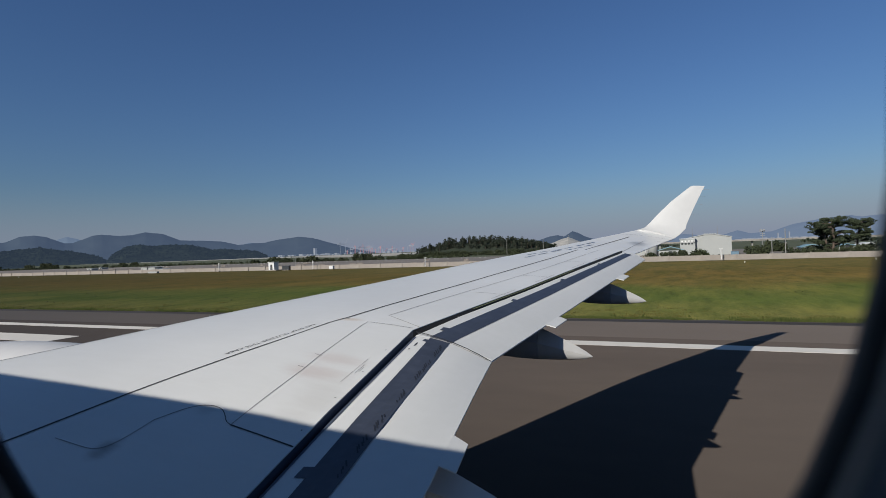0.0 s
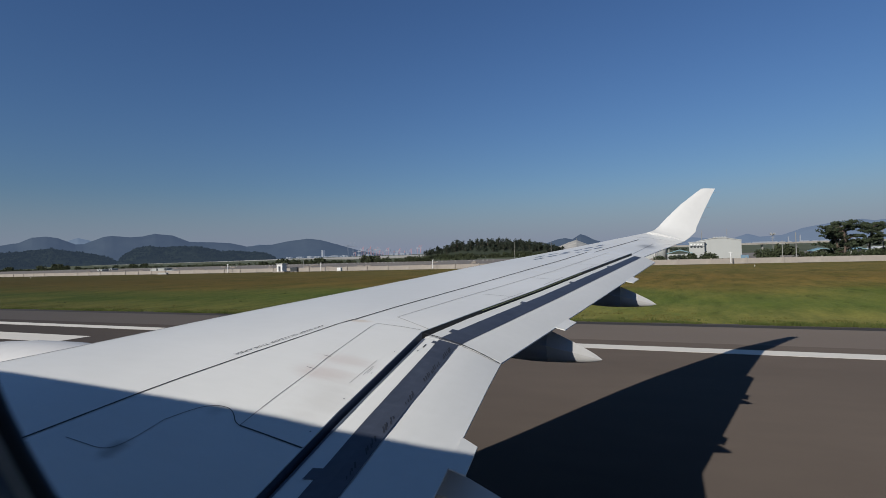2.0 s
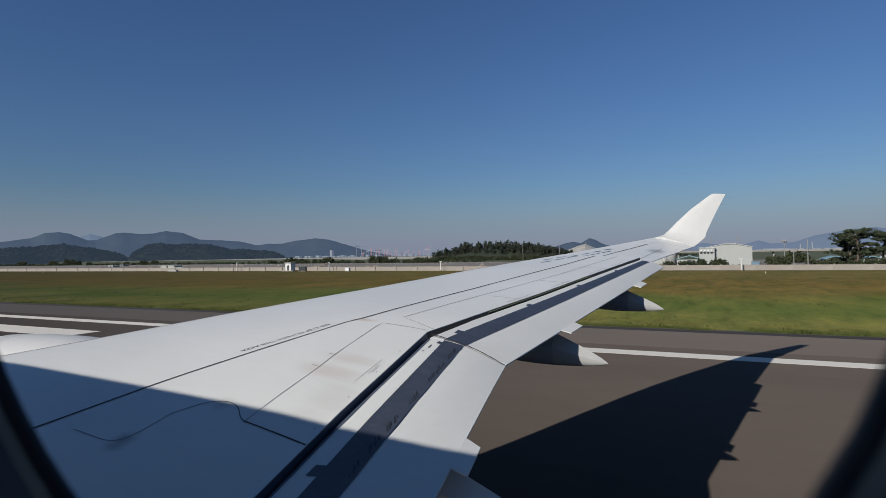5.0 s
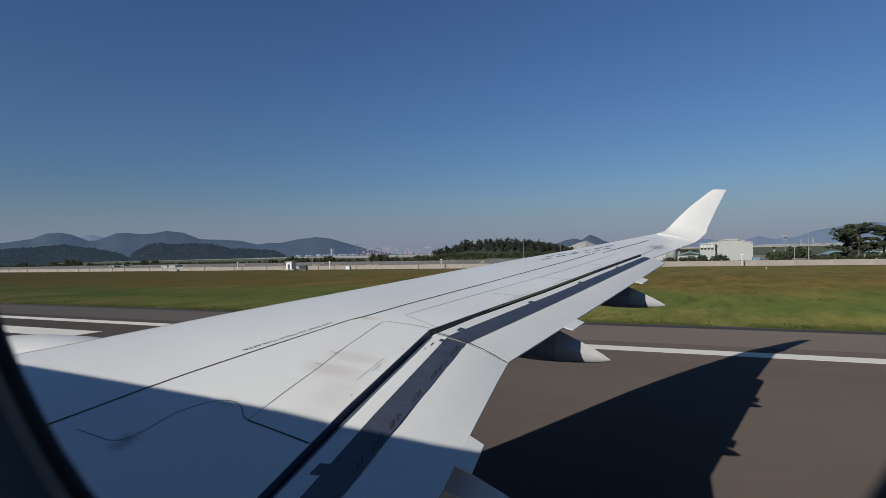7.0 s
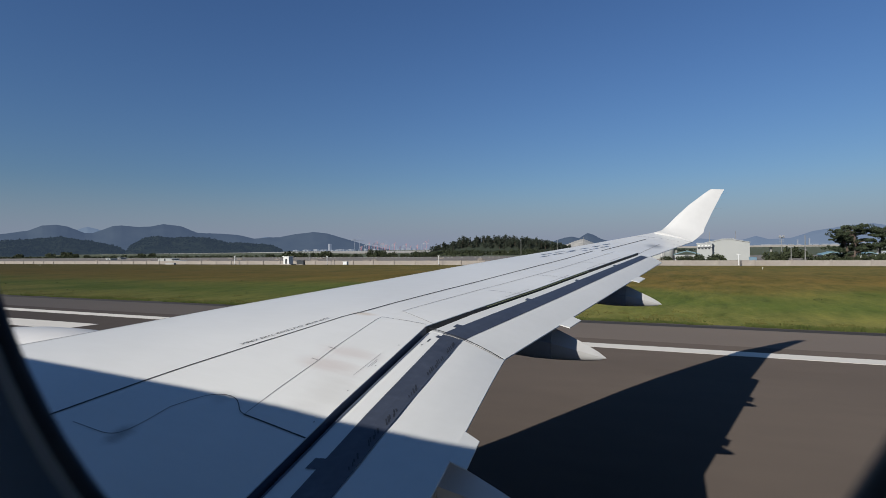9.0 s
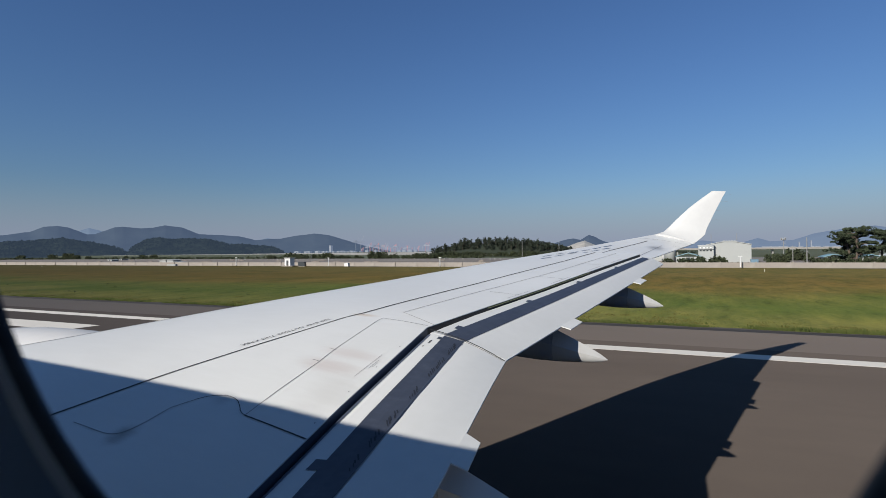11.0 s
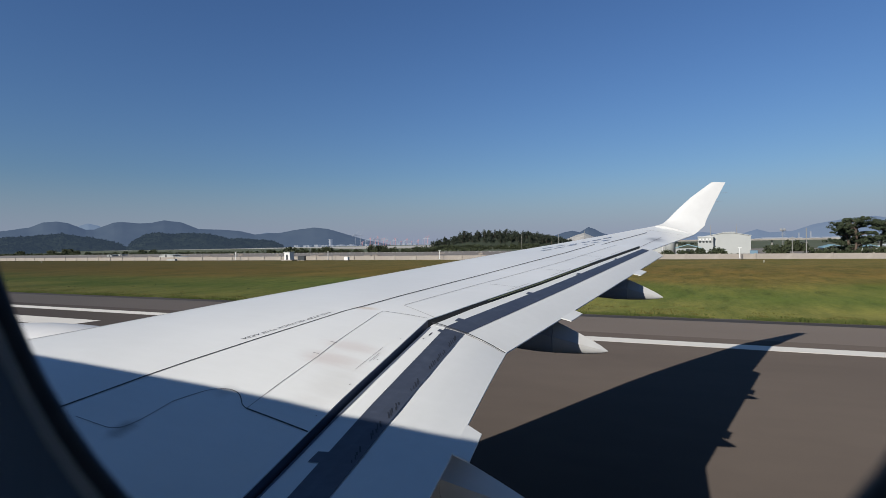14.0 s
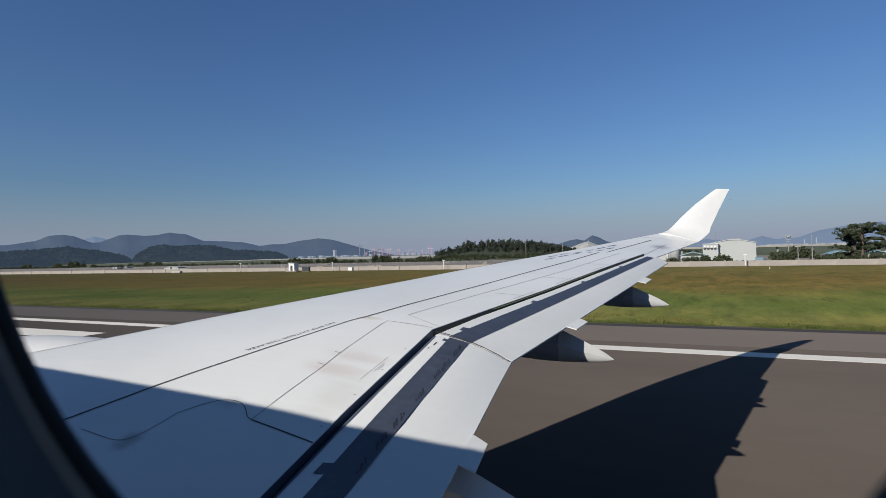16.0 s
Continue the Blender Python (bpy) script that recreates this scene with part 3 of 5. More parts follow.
def flap_tab(y, x0, length, width, own):
    sl = -0.22
    lead = x0 - te_x(y)
    v = [(te_x(q) + lead + d, q, te_z(q) + (lead + d) * sl + 0.004) for q, d in ((y - width / 2, 0.0), (y + width / 2, 0.0), (y + width / 2 - 0.05, length), (y - width / 2 - 0.012, length))]
    v += [(a, b, c - 0.009) for a, b, c in v]
    mesh_ob("flap_tab", v, [(0, 3, 2, 1), (4, 5, 6, 7), (0, 1, 5, 4), (1, 2, 6, 5), (2, 3, 7, 6), (3, 0, 4, 7)], GREYPAINT, own, "small rectangular tab on the flap trailing edge")


flap_tab(3.07, te_x(3.07) - 0.006, 0.115, 0.37, flap_in)
flap_tab(6.11, te_x(6.11) - 0.006, 0.115, 0.38, flap_out)
flap_tab(8.9, te_x(8.9) - 0.006, 0.115, 0.38, flap_out)


def fairing(tip, length, r, tilt, shell, cone, ridge=0.8):
    """A canoe-shaped flap track fairing with a pale tail cone."""
    tx, ty, tz = tip
    fair = None
    for lo, hi, name, mat in ((0.0, 0.74, "flap_track_fairing", shell), (0.742, 1.0, "tail_cone", cone)):
        secs = []
        for k in range(9):
            u = lerp(lo, hi, k / 8)
            x = tx - length * (1 - u)
            rr = r * max(0.02, math.sin(math.pi * min(1, 0.12 + u * 0.55)) ** 0.8 if u < 0.69 else (math.sin(math.pi * 0.4995) * max(0.0, 1 - (u - 0.69) / 0.31) ** 0.75 * 0.97 + 0.02))
            zc = tz + (1 - u) * length * tilt + (0.55 * r if u < 0.69 else 0.55 * r * (1 - (u - 0.69) / 0.31))
            ring = []
            for i in range(20):
                a = 6.2832 * i / 20
                c, d = math.cos(a), math.sin(a)
                lift = d if d < 0 else (1 - abs(c)) * ridge
                ring.append((x, ty + 0.74 * rr * c, zc + rr * 1.15 * lift + 0.12 * rr))
            secs.append(ring)
        ob = lofted(name, secs, mat, fair or airplane, sharp=34, label="blue-grey flap track fairing under the wing" if fair is None else "pale tail cone")
        fair = fair or ob


# flap's shade is put into the blue-grey of the first two shells
fairing((-0.87, 6.25, 2.42), 2.3, 0.21, 0.06, FAIRING, CONE)
fairing((-0.42, 9.02, 2.765), 2.0, 0.18, 0.06, FAIRING, CONE)
fairing((-0.78, 3.1, 2.06), 2.4, 0.25, 0.06, GREYPAINT, GREYPAINT, 0.45)


def winglet():
    ends = (((-0.85, 14.3, 3.995), (0.03, 14.3, 3.765)), ((-0.66, 14.48, 4.06), (0.12, 14.44, 3.835)), ((-0.545, 14.565, 4.165), (0.27, 14.60, 3.98)),
            ((-0.36, 14.68, 4.37), (0.30, 14.72, 4.10)), ((-0.04, 14.90, 4.69), (0.48, 14.96, 4.50)), ((0.33, 15.15, 4.99), (0.69, 15.2, 4.93)), ((0.44, 15.2, 5.075), (0.76, 15.26, 5.06)))
    secs = []
    for k, (a, b) in enumerate(ends):
        a, b = Vector(a), Vector(b)
        nrm = Vector((0, -1, 0.3 + 2.0 * (1 - k / 6) ** 3)).normalized()
        t = lerp(0.06, 0.022, k / 6)
        prof = [(0, 0), (0.06, 0.5), (0.25, 1), (0.6, 0.7), (1, 0.05), (1, -0.05), (0.6, -0.5), (0.25, -0.8), (0.06, -0.5)]
        secs.append([tuple(a.lerp(b, s) + nrm * (h * t)) for s, h in prof])
    ob = lofted("winglet", secs, WINGLET, airplane, "bright white upswept winglet", sharp=60)
    for u in (0.25, 0.5, 0.72, 0.9):
        p = Vector((0.30, 14.72, 4.10)).lerp(Vector((0.76, 15.26, 5.06)), u)
        part("static_wick", a_tube(p, p + Vector((0.17, 0.0, 0.0)), 0.003, 0.0015, 5), FAINT, ob, "thin grey static discharge wick")
    for y in (12.9, 13.6):
        p = Vector((end_x(y), y, end_z(y)))
        part("static_wick", a_tube(p, p + Vector((0.17, 0.0, -0.01)), 0.003, 0.0015, 5), FAINT, ob, "thin grey static discharge wick")


winglet()

# seams and markings on the wing
strip("walkway_line", [(-4.68, 0.2), (-4.067, 2.063), (-3.863, 2.867), (-3.574, 3.806), (-3.191, 4.898)], 0.020, SEAM, wing, label="black walkway boundary line")
strip("walkway_line", [(-3.191, 4.898), (-3.074, 5.421), (-2.814, 6.439), (-2.461, 7.722), (-1.982, 9.407), (-1.50, 11.5), (-0.95, 13.3)], 0.024, SEAM, wing, label="black walkway boundary line")
strip("spoiler_seam", [(gap_x(4.8), 4.80), (-2.805, 5.092), (-2.437, 6.473), (-1.85, 8.368), (-1.30, 10.6)], 0.009, HAIR, wing)
for ya, yb in ((6.2, 6.75), (7.3, 7.9), (8.5, 9.0), (9.4, 9.9)):
    strip("spoiler_gap", [(gap_x(ya) - 0.05, ya), (gap_x(yb) - 0.05, yb)], 0.006, HAIR, wing)
for y in (6.45, 7.7, 9.1):
    strip("spoiler_seam", [(gap_x(y) - 0.42, y + 0.03), (gap_x(y), y)], 0.008, HAIR, wing)
strip("spoiler_seam", [(-2.35, 4.744), (-2.58, 4.776), (-2.886, 4.797), (-2.86, 3.938)], 0.0065, FAINT, wing)
strip("spoiler_seam", [(-2.86, 3.938), (-2.832, 3.664), (-2.799, 2.825)], 0.006, FAINT, wing)
strip("spoiler_seam", [(-2.256, 2.798), (-2.799, 2.825)], 0.012, SEAM, wing, label="dark panel gap")
strip("root_fairing_seam", eased([(-2.799, 2.825), (-2.86, 2.845), (-2.92, 2.90), (-3.00, 2.955), (-3.10, 2.966), (-3.19, 2.933), (-3.26, 2.86), (-3.345, 2.678)]), 0.006, SEAM, wing)
strip("root_fairing_seam", eased([(-3.345, 2.678), (-3.342, 2.457), (-3.37, 2.33), (-3.45, 2.29), (-3.549, 2.287), (-3.781, 2.285)]), 0.006, FAINT, wing)
# strip that paints in the shade where the leading edge curves down
strip("leading_edge_seam", [(le_x(y) + 0.02, y) for y in (0.6, 2.0, 3.4, 4.84, 6.4, 8.5, 9.95)], 0.012, FAINT, wing)
strip("aileron_seam", [(-0.95, 10.75), (-0.80, 11.8), (-0.62, 12.9)], 0.009, FAINT, wing)
strip("aileron_seam", [(-0.40, 13.1), (-0.16, 13.2)], 0.009, FAINT, wing)
strip("tip_seam", [(-1.25, 13.55), (-0.75, 13.7), (-0.2, 13.75)], 0.009, FAINT, wing)
for x, y in ((-2.855, 3.694), (-2.86, 3.938), (-3.165, 4.859)):
    strip("hinge_cover", [(x - 0.06, y + 0.01), (x + 0.02, y)], 0.008, FAINT, wing)
for k, (dx, n) in enumerate(((0.0, 0.42), (0.04, 0.16), (0.065, 0.09))):
    y = 3.59 + 0.13 * (k > 0) + 0.03 * k
    strip("placard_bar", [(-2.42 + dx * 0.7, y), (-2.42 + dx * 0.7, y + n)], 0.004, HAIR, wing, label="row of small grey unreadable placard writing")
strip("placard_bar", [(gap_x(4.5) + 0.13, 4.44), (gap_x(4.5) + 0.13, 4.51)], 0.011, SEAM, flap_in, flap_top)
strip("placard_bar", [(gap_x(4.4) + 0.11, 4.35), (gap_x(4.4) + 0.11, 4.375)], 0.011, FAINT, flap_in, flap_top)


def wing_words(words, start, stop, size):
    """Stencilled words that follow the skin; read from the front edge."""
    c = bpy.data.curves.new("walkway_words", "FONT")
    c.body, c.size, c.align_x = words, size, "LEFT"
    c.resolution_u = 2
    tmp = new("tmp_words", c)
    bpy.context.view_layer.update()
    me = bpy.data.meshes.new_from_object(tmp.evaluated_get(bpy.context.evaluated_depsgraph_get()))
    bpy.data.objects.remove(tmp)
    wide = max(v.co.x for v in me.vertices)
    a, b = Vector(start), Vector(stop)
    d = (b - a).normalized()
    up2 = Vector((-d.y, d.x))
    k = (b - a).length / wide
    for v in me.vertices:
        q = a + d * (v.co.x * k) + up2 * v.co.y
        v.co = (q.x, q.y, upper(q.x, q.y) + 0.004)
    me.materials.append(SEAM)
    ob = new("walkway_words", me)
    ob.parent = wing
    tagged(ob, "small black stencilled words NO STEP OUTSIDE THIS AREA")


wing_words("NO STEP OUTSIDE THIS AREA", (-3.413, 4.60), (-3.728, 3.71), 0.062)

# registration on the outer wing, drawn as plain bars
for k in range(6):
    ox, oy = lerp(-2.462, -1.684, k / 5), lerp(9.617, 11.541, k / 5)
    bx = lerp(-0.081, -0.021, k / 5)

    def spotted(u, w):
        return (ox + 0.115 * u + bx * w, oy + 0.23 * u + 0.47 * w)
    for w in (0.08, 0.92):
        strip("marking_bar", [spotted(-0.1, w), spotted(0.95, w)], 0.05, MARKBLUE, wing, label="blue painted bar")


# engine nacelle
def nacelle():
    secs = []
    for x, r in ((-9.75, 0.80), (-9.72, 0.88), (-9.55, 0.95), (-9.2, 1.0), (-8.5, 1.035), (-7.8, 1.04), (-7.0, 1.0), (-6.2, 0.90), (-5.6, 0.78), (-5.2, 0.62)):
        secs.append([(x + 0.4, 4.45 + r * math.cos(a), 1.615 + r * math.sin(a)) for a in [6.2832 * i / 40 for i in range(40)]])
    ob = lofted("engine_nacelle", secs, COWL, airplane, "white rounded engine cowling ahead of the wing", sharp=70)
    part("intake", a_tube((-9.37, 4.45, 1.615), (-9.2, 4.45, 1.615), 0.76, 0.70, 40), CAVITY, ob)
    for x in (-8.5, -6.7):
        r = 1.037 if x < -8 else 1.012
        ring = bmesh.new()
        for i in range(40):
            a0, a1 = 6.2832 * i / 40, 6.2832 * (i + 1) / 40
            vs = [ring.verts.new((x + dx, 4.45 + r * math.cos(a), 1.615 + r * math.sin(a))) for dx, a in ((0, a0), (0, a1), (0.012, a1), (0.012, a0))]
            ring.faces.new(vs)
        part("cowl_seam", ring, FAINT, ob)
    pyl = [[(x, 4.45 - w, z0), (x, 4.45 + w, z0), (x, 4.45 + w, z1), (x, 4.45 - w, z1)] for x, w, z0, z1 in ((-7.6, 0.03, 2.4, 2.62), (-6.6, 0.16, 2.2, 2.62), (-4.6, 0.16, 2.1, 2.5))]
    lofted("pylon", pyl, WHITE, airplane, smooth=False)


nacelle()

# fuselage: a closed tube with one window opening, radius 1.75 m
FY, FZ, FR = -1.42, 3.0, 1.75
fx = [-17.0, -16.6, -15.8, -14.5, -13.0, -6.5, -4.3, -3.9, -3.5, -3.1, -2.7, -1.9, -1.0, -0.68, -0.1, 0.40, 1.0, 3.0, 6.0, 10.0, 13.0, 16.0, 18.5, 20.0]
# radii above the wing set by where the cast shadow edge falls
fr = [0.05, 0.55, 1.05, 1.5, 1.76, 1.75, 1.707, 1.699, 1.695, 1.695, 1.695, 1.695, 1.695, 1.695, 1.695, 1.695, 1.695, 1.695, 1.75, 1.75, 1.6, 1.2, 0.6, 0.1]
# far-side windows, unseen, added to let sun brighten the cabin lining
wins = [(-6.1 + 0.81 * k, -5.82 + 0.81 * k) for k in range(12)]
# rings of the skin, with extra rings at the edges of the far row of windows
old_x, old_r = fx, fr
fx = sorted(set(old_x) | {round(v, 3) for w in wins for v in w})
fr = [float(np.interp(x, old_x, old_r)) for x in fx]
near = [math.asin((z - FZ) / FR) for z in (3.28, 4.02)]
away = [math.pi - math.asin((z - FZ) / FR) for z in (3.52, 3.92)]
fang = sorted([6.2832 * i / 56 for i in range(56)] + near + away)
def crown(x, a):
    """Unseen dip added to the roof to shape the shadow edge on the flap."""
    return 1 - float(np.interp(x, (-4.3, -3.9, -2.7, -1.9, -0.8), (0.0, 0.004, 0.070, 0.070, 0.0))) * max(0.0, math.sin(a)) ** 2


fv = [(x, FY + r * math.cos(a), FZ + (0.5 * (FR - r) if x > 10 else -0.3 * (FR - r)) + r * crown(x, a) * math.sin(a)) for x, r in zip(fx, fr) for a in fang]
ff = []
m = len(fang)
for k in range(len(fx) - 1):
    for i in range(m):
        j = (i + 1) % m
        q = (k * m + i, k * m + j, (k + 1) * m + j, (k + 1) * m + i)
        cx = sum(fv[v][0] for v in q) / 4
        ca = (fang[i] + (fang[j] if j else 6.2832)) / 2
        if -0.68 < cx < 0.40 and near[0] < ca < near[1]:
            continue
        if away[1] < ca < away[0] and any(a < cx < b for a, b in wins):
            continue
        ff.append(q)
fuselage = mesh_ob("fuselage", fv, ff, WHITE, airplane, "white tubular fuselage with a row of cabin windows", smooth=True)
sol = fuselage.modifiers.new("skin", "SOLIDIFY")
sol.thickness, sol.offset = 0.05, 0.0


# cabin window: dark panel with a rounded opening
def opening(grow):
    pts = []
    x0, x1, z0, z1 = -0.327 - grow, 0.064 + grow, -0.127 - grow, 0.30 + grow
    corners = ((x1 + 0.02, z1, 0.14, 0.14, 0, 1.0), (x0 - 0.014, z1, 0.16, 0.16, 1, 1.0), (x0, z0, 0.17 + grow, 0.18 + grow, 2, 1.2), (x1, z0 - 0.033, 0.20 + grow, 0.22 + grow, 3, 1.0))
    for cx, cz, a, b, q, e in corners:
        ox, oz = cx - a * (1 if q in (0, 3) else -1), cz - b * (1 if q in (0, 1) else -1)
        for k in range(15):
            t = radians(90 * q + 90 * k / 14)
            c, d = math.cos(t), math.sin(t)
            pts.append((ox + a * math.copysign(abs(c) ** e, c), 3.65 + oz + b * math.copysign(abs(d) ** e, d)))
    return pts


def window_panel():
    o_in, o_mid, o_out = opening(0.055), opening(0.0), opening(0.22)
    n = len(o_mid)

    def rim(k):
        x, z = o_mid[k]
        d = Vector((x + 0.135, z - 3.72))
        s = min(0.56 / max(abs(d.x), 1e-6), 0.56 / max(abs(d.y), 1e-6))
        return (-0.135 + d.x * s, 3.72 + d.y * s)
    out = [rim(k) for k in range(n)]
    bezel = [(0.0, opening(0.055)), (0.05, opening(0.044)), (0.10, opening(0.03)), (0.135, opening(0.0155)), (0.1465, opening(0.0075))]
    lip = [(0.1465, opening(0.0075)), (0.1485, opening(0.0055)), (0.150, opening(0.0042))]
    seal = [(0.150, opening(0.0042)), (0.1515, opening(0.0025)), (0.1535, opening(0.001)), (0.156, o_mid), (0.162, opening(0.012)), (0.17, opening(0.05)), (0.24, o_out), (0.24, out)]

    def ringed(name, rings, mat, parent, label, closed):
        verts = [(x, y, z) for y, loop in rings for x, z in loop]
        faces = []
        for k in range(len(rings) - (0 if closed else 1)):
            nk = (k + 1) % len(rings)
            for i in range(n):
                j = (i + 1) % n
                faces.append((k * n + i, k * n + j, nk * n + j, nk * n + i))
        return mesh_ob(name, verts, faces, mat, parent, label, smooth=True)
    surround = ringed("window_surround", [(0.0, out)] + bezel, LINING, airplane, "dim grey cabin window surround", False)
    # highlight on the bezel corner put into the lip's paler colour
    ringed("surround_lip", lip, LIP, surround, "thin rim of the window surround with a painted highlight", False)
    ringed("window_seal", seal + [(0.0, out)], RUBBER, surround, "black rounded window seal", False)


window_panel()


# landing gear
def gear(x, y, r, h):
    leg = part("landing_gear_leg", a_tube((x, y, r), (x, y, h), 0.09, 0.11, 14), STEEL, airplane, "grey steel landing gear leg")
    for s in (-1, 1):
        w = bmesh.new()
        tube(w, (x, y + s * 0.14, r), (x, y + s * 0.40, r), r, r, 28)
        part("wheel", w, TYRE, leg, "black rubber aircraft wheel")


gear(-2.6, 1.6, 0.5, 2.2)
gear(-2.6, -4.4, 0.5, 2.2)
gear(-14.5, -1.42, 0.36, 2.0)
fit_to_plane()


# ---- perimeter wall and airfield things ----
WALL_Y = 165.0
GZ = ground_z(WALL_Y)


def bearing(px):
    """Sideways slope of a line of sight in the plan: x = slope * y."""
    return math.tan(math.atan((px - 784) / 962.9) - radians(24.54))


def spot(px, y):
    """Place along the runway of a thing y metres away that stands in that line of sight."""
    return bearing(px) * y + 4.0


perimeter = empty("perimeter_wall", (0, WALL_Y, GZ), "low weathered concrete perimeter wall with pilasters", "wall")
tagged(perimeter, kind="structure")
panel_me = part("wall_panel", a_box(-4.2, 4.2, -0.09, 0.09, 0, 1.45, 0.02), CONCRETE).data
post_me = part("wall_post", a_box(-0.2, 0.2, -0.27, 0.2, 0, 1.62, 0.03), CONCRETE).data
for name in ("wall_panel", "wall_post"):
    bpy.data.objects.remove(bpy.data.objects[name])
for i in range(-52, 32):
    x = i * 8.4 + 2.5
    p = new("wall_panel", panel_me)
    p.parent, p.location = perimeter, (x, 0, 0)
    q = new("wall_post", post_me)
    q.parent, q.location = perimeter, (x + 4.2, 0, 0)


def lamp_post(x, y, h):
    z = ground_z(y)
    post = empty("floodlight_post", (x, y, z), "short white painted pole with a small crossarm lamp beside the wall", "post", "posts along the wall")
    part("pole", a_tube((0, 0, 0), (0, 0, h), 0.14, 0.12, 10), WHITEPAINT, post)
    part("crossarm", a_box(-0.45, 0.45, -0.06, 0.06, h - 0.10, h + 0.04, 0.01), WHITEPAINT, post)
    part("foot", a_box(-0.3, 0.3, -0.3, 0.3, 0, 0.25, 0.03), CONCRETE, post)


for px in (1277, 757, 563, 402):
    lamp_post(spot(px, WALL_Y - 2), WALL_Y - 2, 3.1 if px > 500 else 3.4)
for x in (74, 131):
    lamp_post(x, WALL_Y - 2, 3.3)


def booth(x, y):
    z = ground_z(y)
    b = empty("guard_booth", (x, y, z), "small white guard booth with a doorway beside the wall", "booth")
    for x0, x1 in ((-1.3, -0.5), (0.5, 1.3)):
        part("wall", a_box(x0, x1, -1.2, 1.2, 0, 3.0, 0.03), WHITEPAINT, b)
    part("back_wall", a_box(-0.5, 0.5, 0.9, 1.2, 0, 3.0), WHITEPAINT, b)
    part("lintel", a_box(-0.5, 0.5, -1.2, -0.9, 2.2, 3.0), WHITEPAINT, b)
    part("roof", a_box(-1.55, 1.55, -1.45, 1.45, 3.0, 3.2, 0.04), WHITEPAINT, b)
    part("plinth", a_box(-2.6, 2.6, -1.7, 1.5, 0, 0.3, 0.04), CONCRETE, b)


booth(spot(495, 160), 160)


def cabinet(x, y, w, h, mat, label):
    c = empty("equipment_cabinet", (x, y, ground_z(y)), label, "cabinet", "cabinets on the grass")
    part("body", a_box(-w / 2, w / 2, -0.5, 0.5, 0.15, h, 0.04), mat, c)
    part("plinth", a_box(-w / 2 - 0.1, w / 2 + 0.1, -0.6, 0.6, 0, 0.15), CONCRETE, c)
    part("door", a_box(-w / 2 + 0.1, w / 2 - 0.1, -0.53, -0.5, 0.25, h - 0.1), mat, c)
    part("lid", a_box(-w / 2 - 0.08, w / 2 + 0.08, -0.58, 0.58, h, h + 0.08, 0.02), mat, c)


cabinet(spot(517, 160), 160, 3.0, 1.6, DARKGLASS, "dark metal equipment cabinet beside the guard booth")
cabinet(spot(595, 160), 160, 1.6, 1.2, WHITEPAINT, "white metal equipment cabinet before the wall")
cabinet(spot(290, 158), 158, 5.0, 0.65, CLADDING, "long low pale equipment cabinet before the wall")


def marker_stake(x, y):
    m = empty("marker_stake", (x, y, ground_z(y) - 0.06), "short white marker stake standing in the grass", "stake", "marker stakes")
    part("stake", a_tube((0, 0, 0), (0, 0, 0.28), 0.05, 0.04, 8), WHITEPAINT, m)
    part("cap", a_tube((0, 0, 0.28), (0, 0, 0.42), 0.12, 0.10, 10), WHITEPAINT, m)


for px, y in ((1310, 128), (1545, 132), (60, 128)):
    marker_stake(spot(px, y), y)


# ---- yard, sand flat and shrubs behind the wall ----
LOW = ground_z(400)
yard = part("yard", a_box(-900, 420, 171, 345, LOW - 0.3, LOW + 0.02), RUBBLE)
tagged(yard, "grey-brown gravel yard behind the perimeter wall", "yard", kind="structure")
sand_bm = bmesh.new()
top = [sand_bm.verts.new((x, y, LOW + 0.05)) for x, y in ((-150, 690), (-470, 700), (-900, 1150), (-150, 1150))]
bmesh.ops.extrude_face_region(sand_bm, geom=[sand_bm.faces.new(top)])
for v in top:
    v.co.z -= 0.35
sand = part("sand_flat", sand_bm, SAND)
tagged(sand, "pale bare sand flat beyond a green strip", "ground", kind="structure")

# a row of low concrete barriers on the far side of the yard
barriers = empty("barrier_row", (0, 305, LOW), "long row of low pale concrete barriers on the yard", "barrier")
bar_ob = lofted("barrier", [[(x, -0.3, 0.0), (x, 0.3, 0.0), (x, 0.12, 0.2), (x, 0.1, 0.5), (x, -0.1, 0.5), (x, -0.12, 0.2)] for x in (-0.5, 0.5)], POLEGREY, smooth=False)
bar_me = bar_ob.data
bpy.data.objects.remove(bar_ob)
row = random.Random(21)
for i in range(170):
    x = -520 + i * 3.0
    if row.random() < 0.3:
        continue
    o = new("barrier", bar_me)
    o.parent, o.location = barriers, (x + row.uniform(-0.4, 0.4), row.uniform(-0.3, 0.3), 0)


def gravel_mound(x, y, w, h, seed):
    bm = bmesh.new()
    bmesh.ops.create_icosphere(bm, subdivisions=3, radius=1.0)
    for v in bm.verts:
        d = 1 + 0.35 * noise.noise(v.co * 2.2 + Vector((seed, 0, 0)))
        v.co = (v.co.x * w * d, v.co.y * w * 0.5 * d, max(v.co.z, -0.1) * h * d)
    mound = part("gravel_mound", bm, RUBBLE)
    mound.location = (x, y, LOW)
    tagged(mound, "low mound of grey-brown gravel on the yard", "mound", "gravel mounds")


for k in range(26):
    gravel_mound(-360 + 14 * k + row.uniform(-5, 5), row.uniform(205, 300), row.uniform(1.2, 3.0), row.uniform(0.4, 1.0), k)


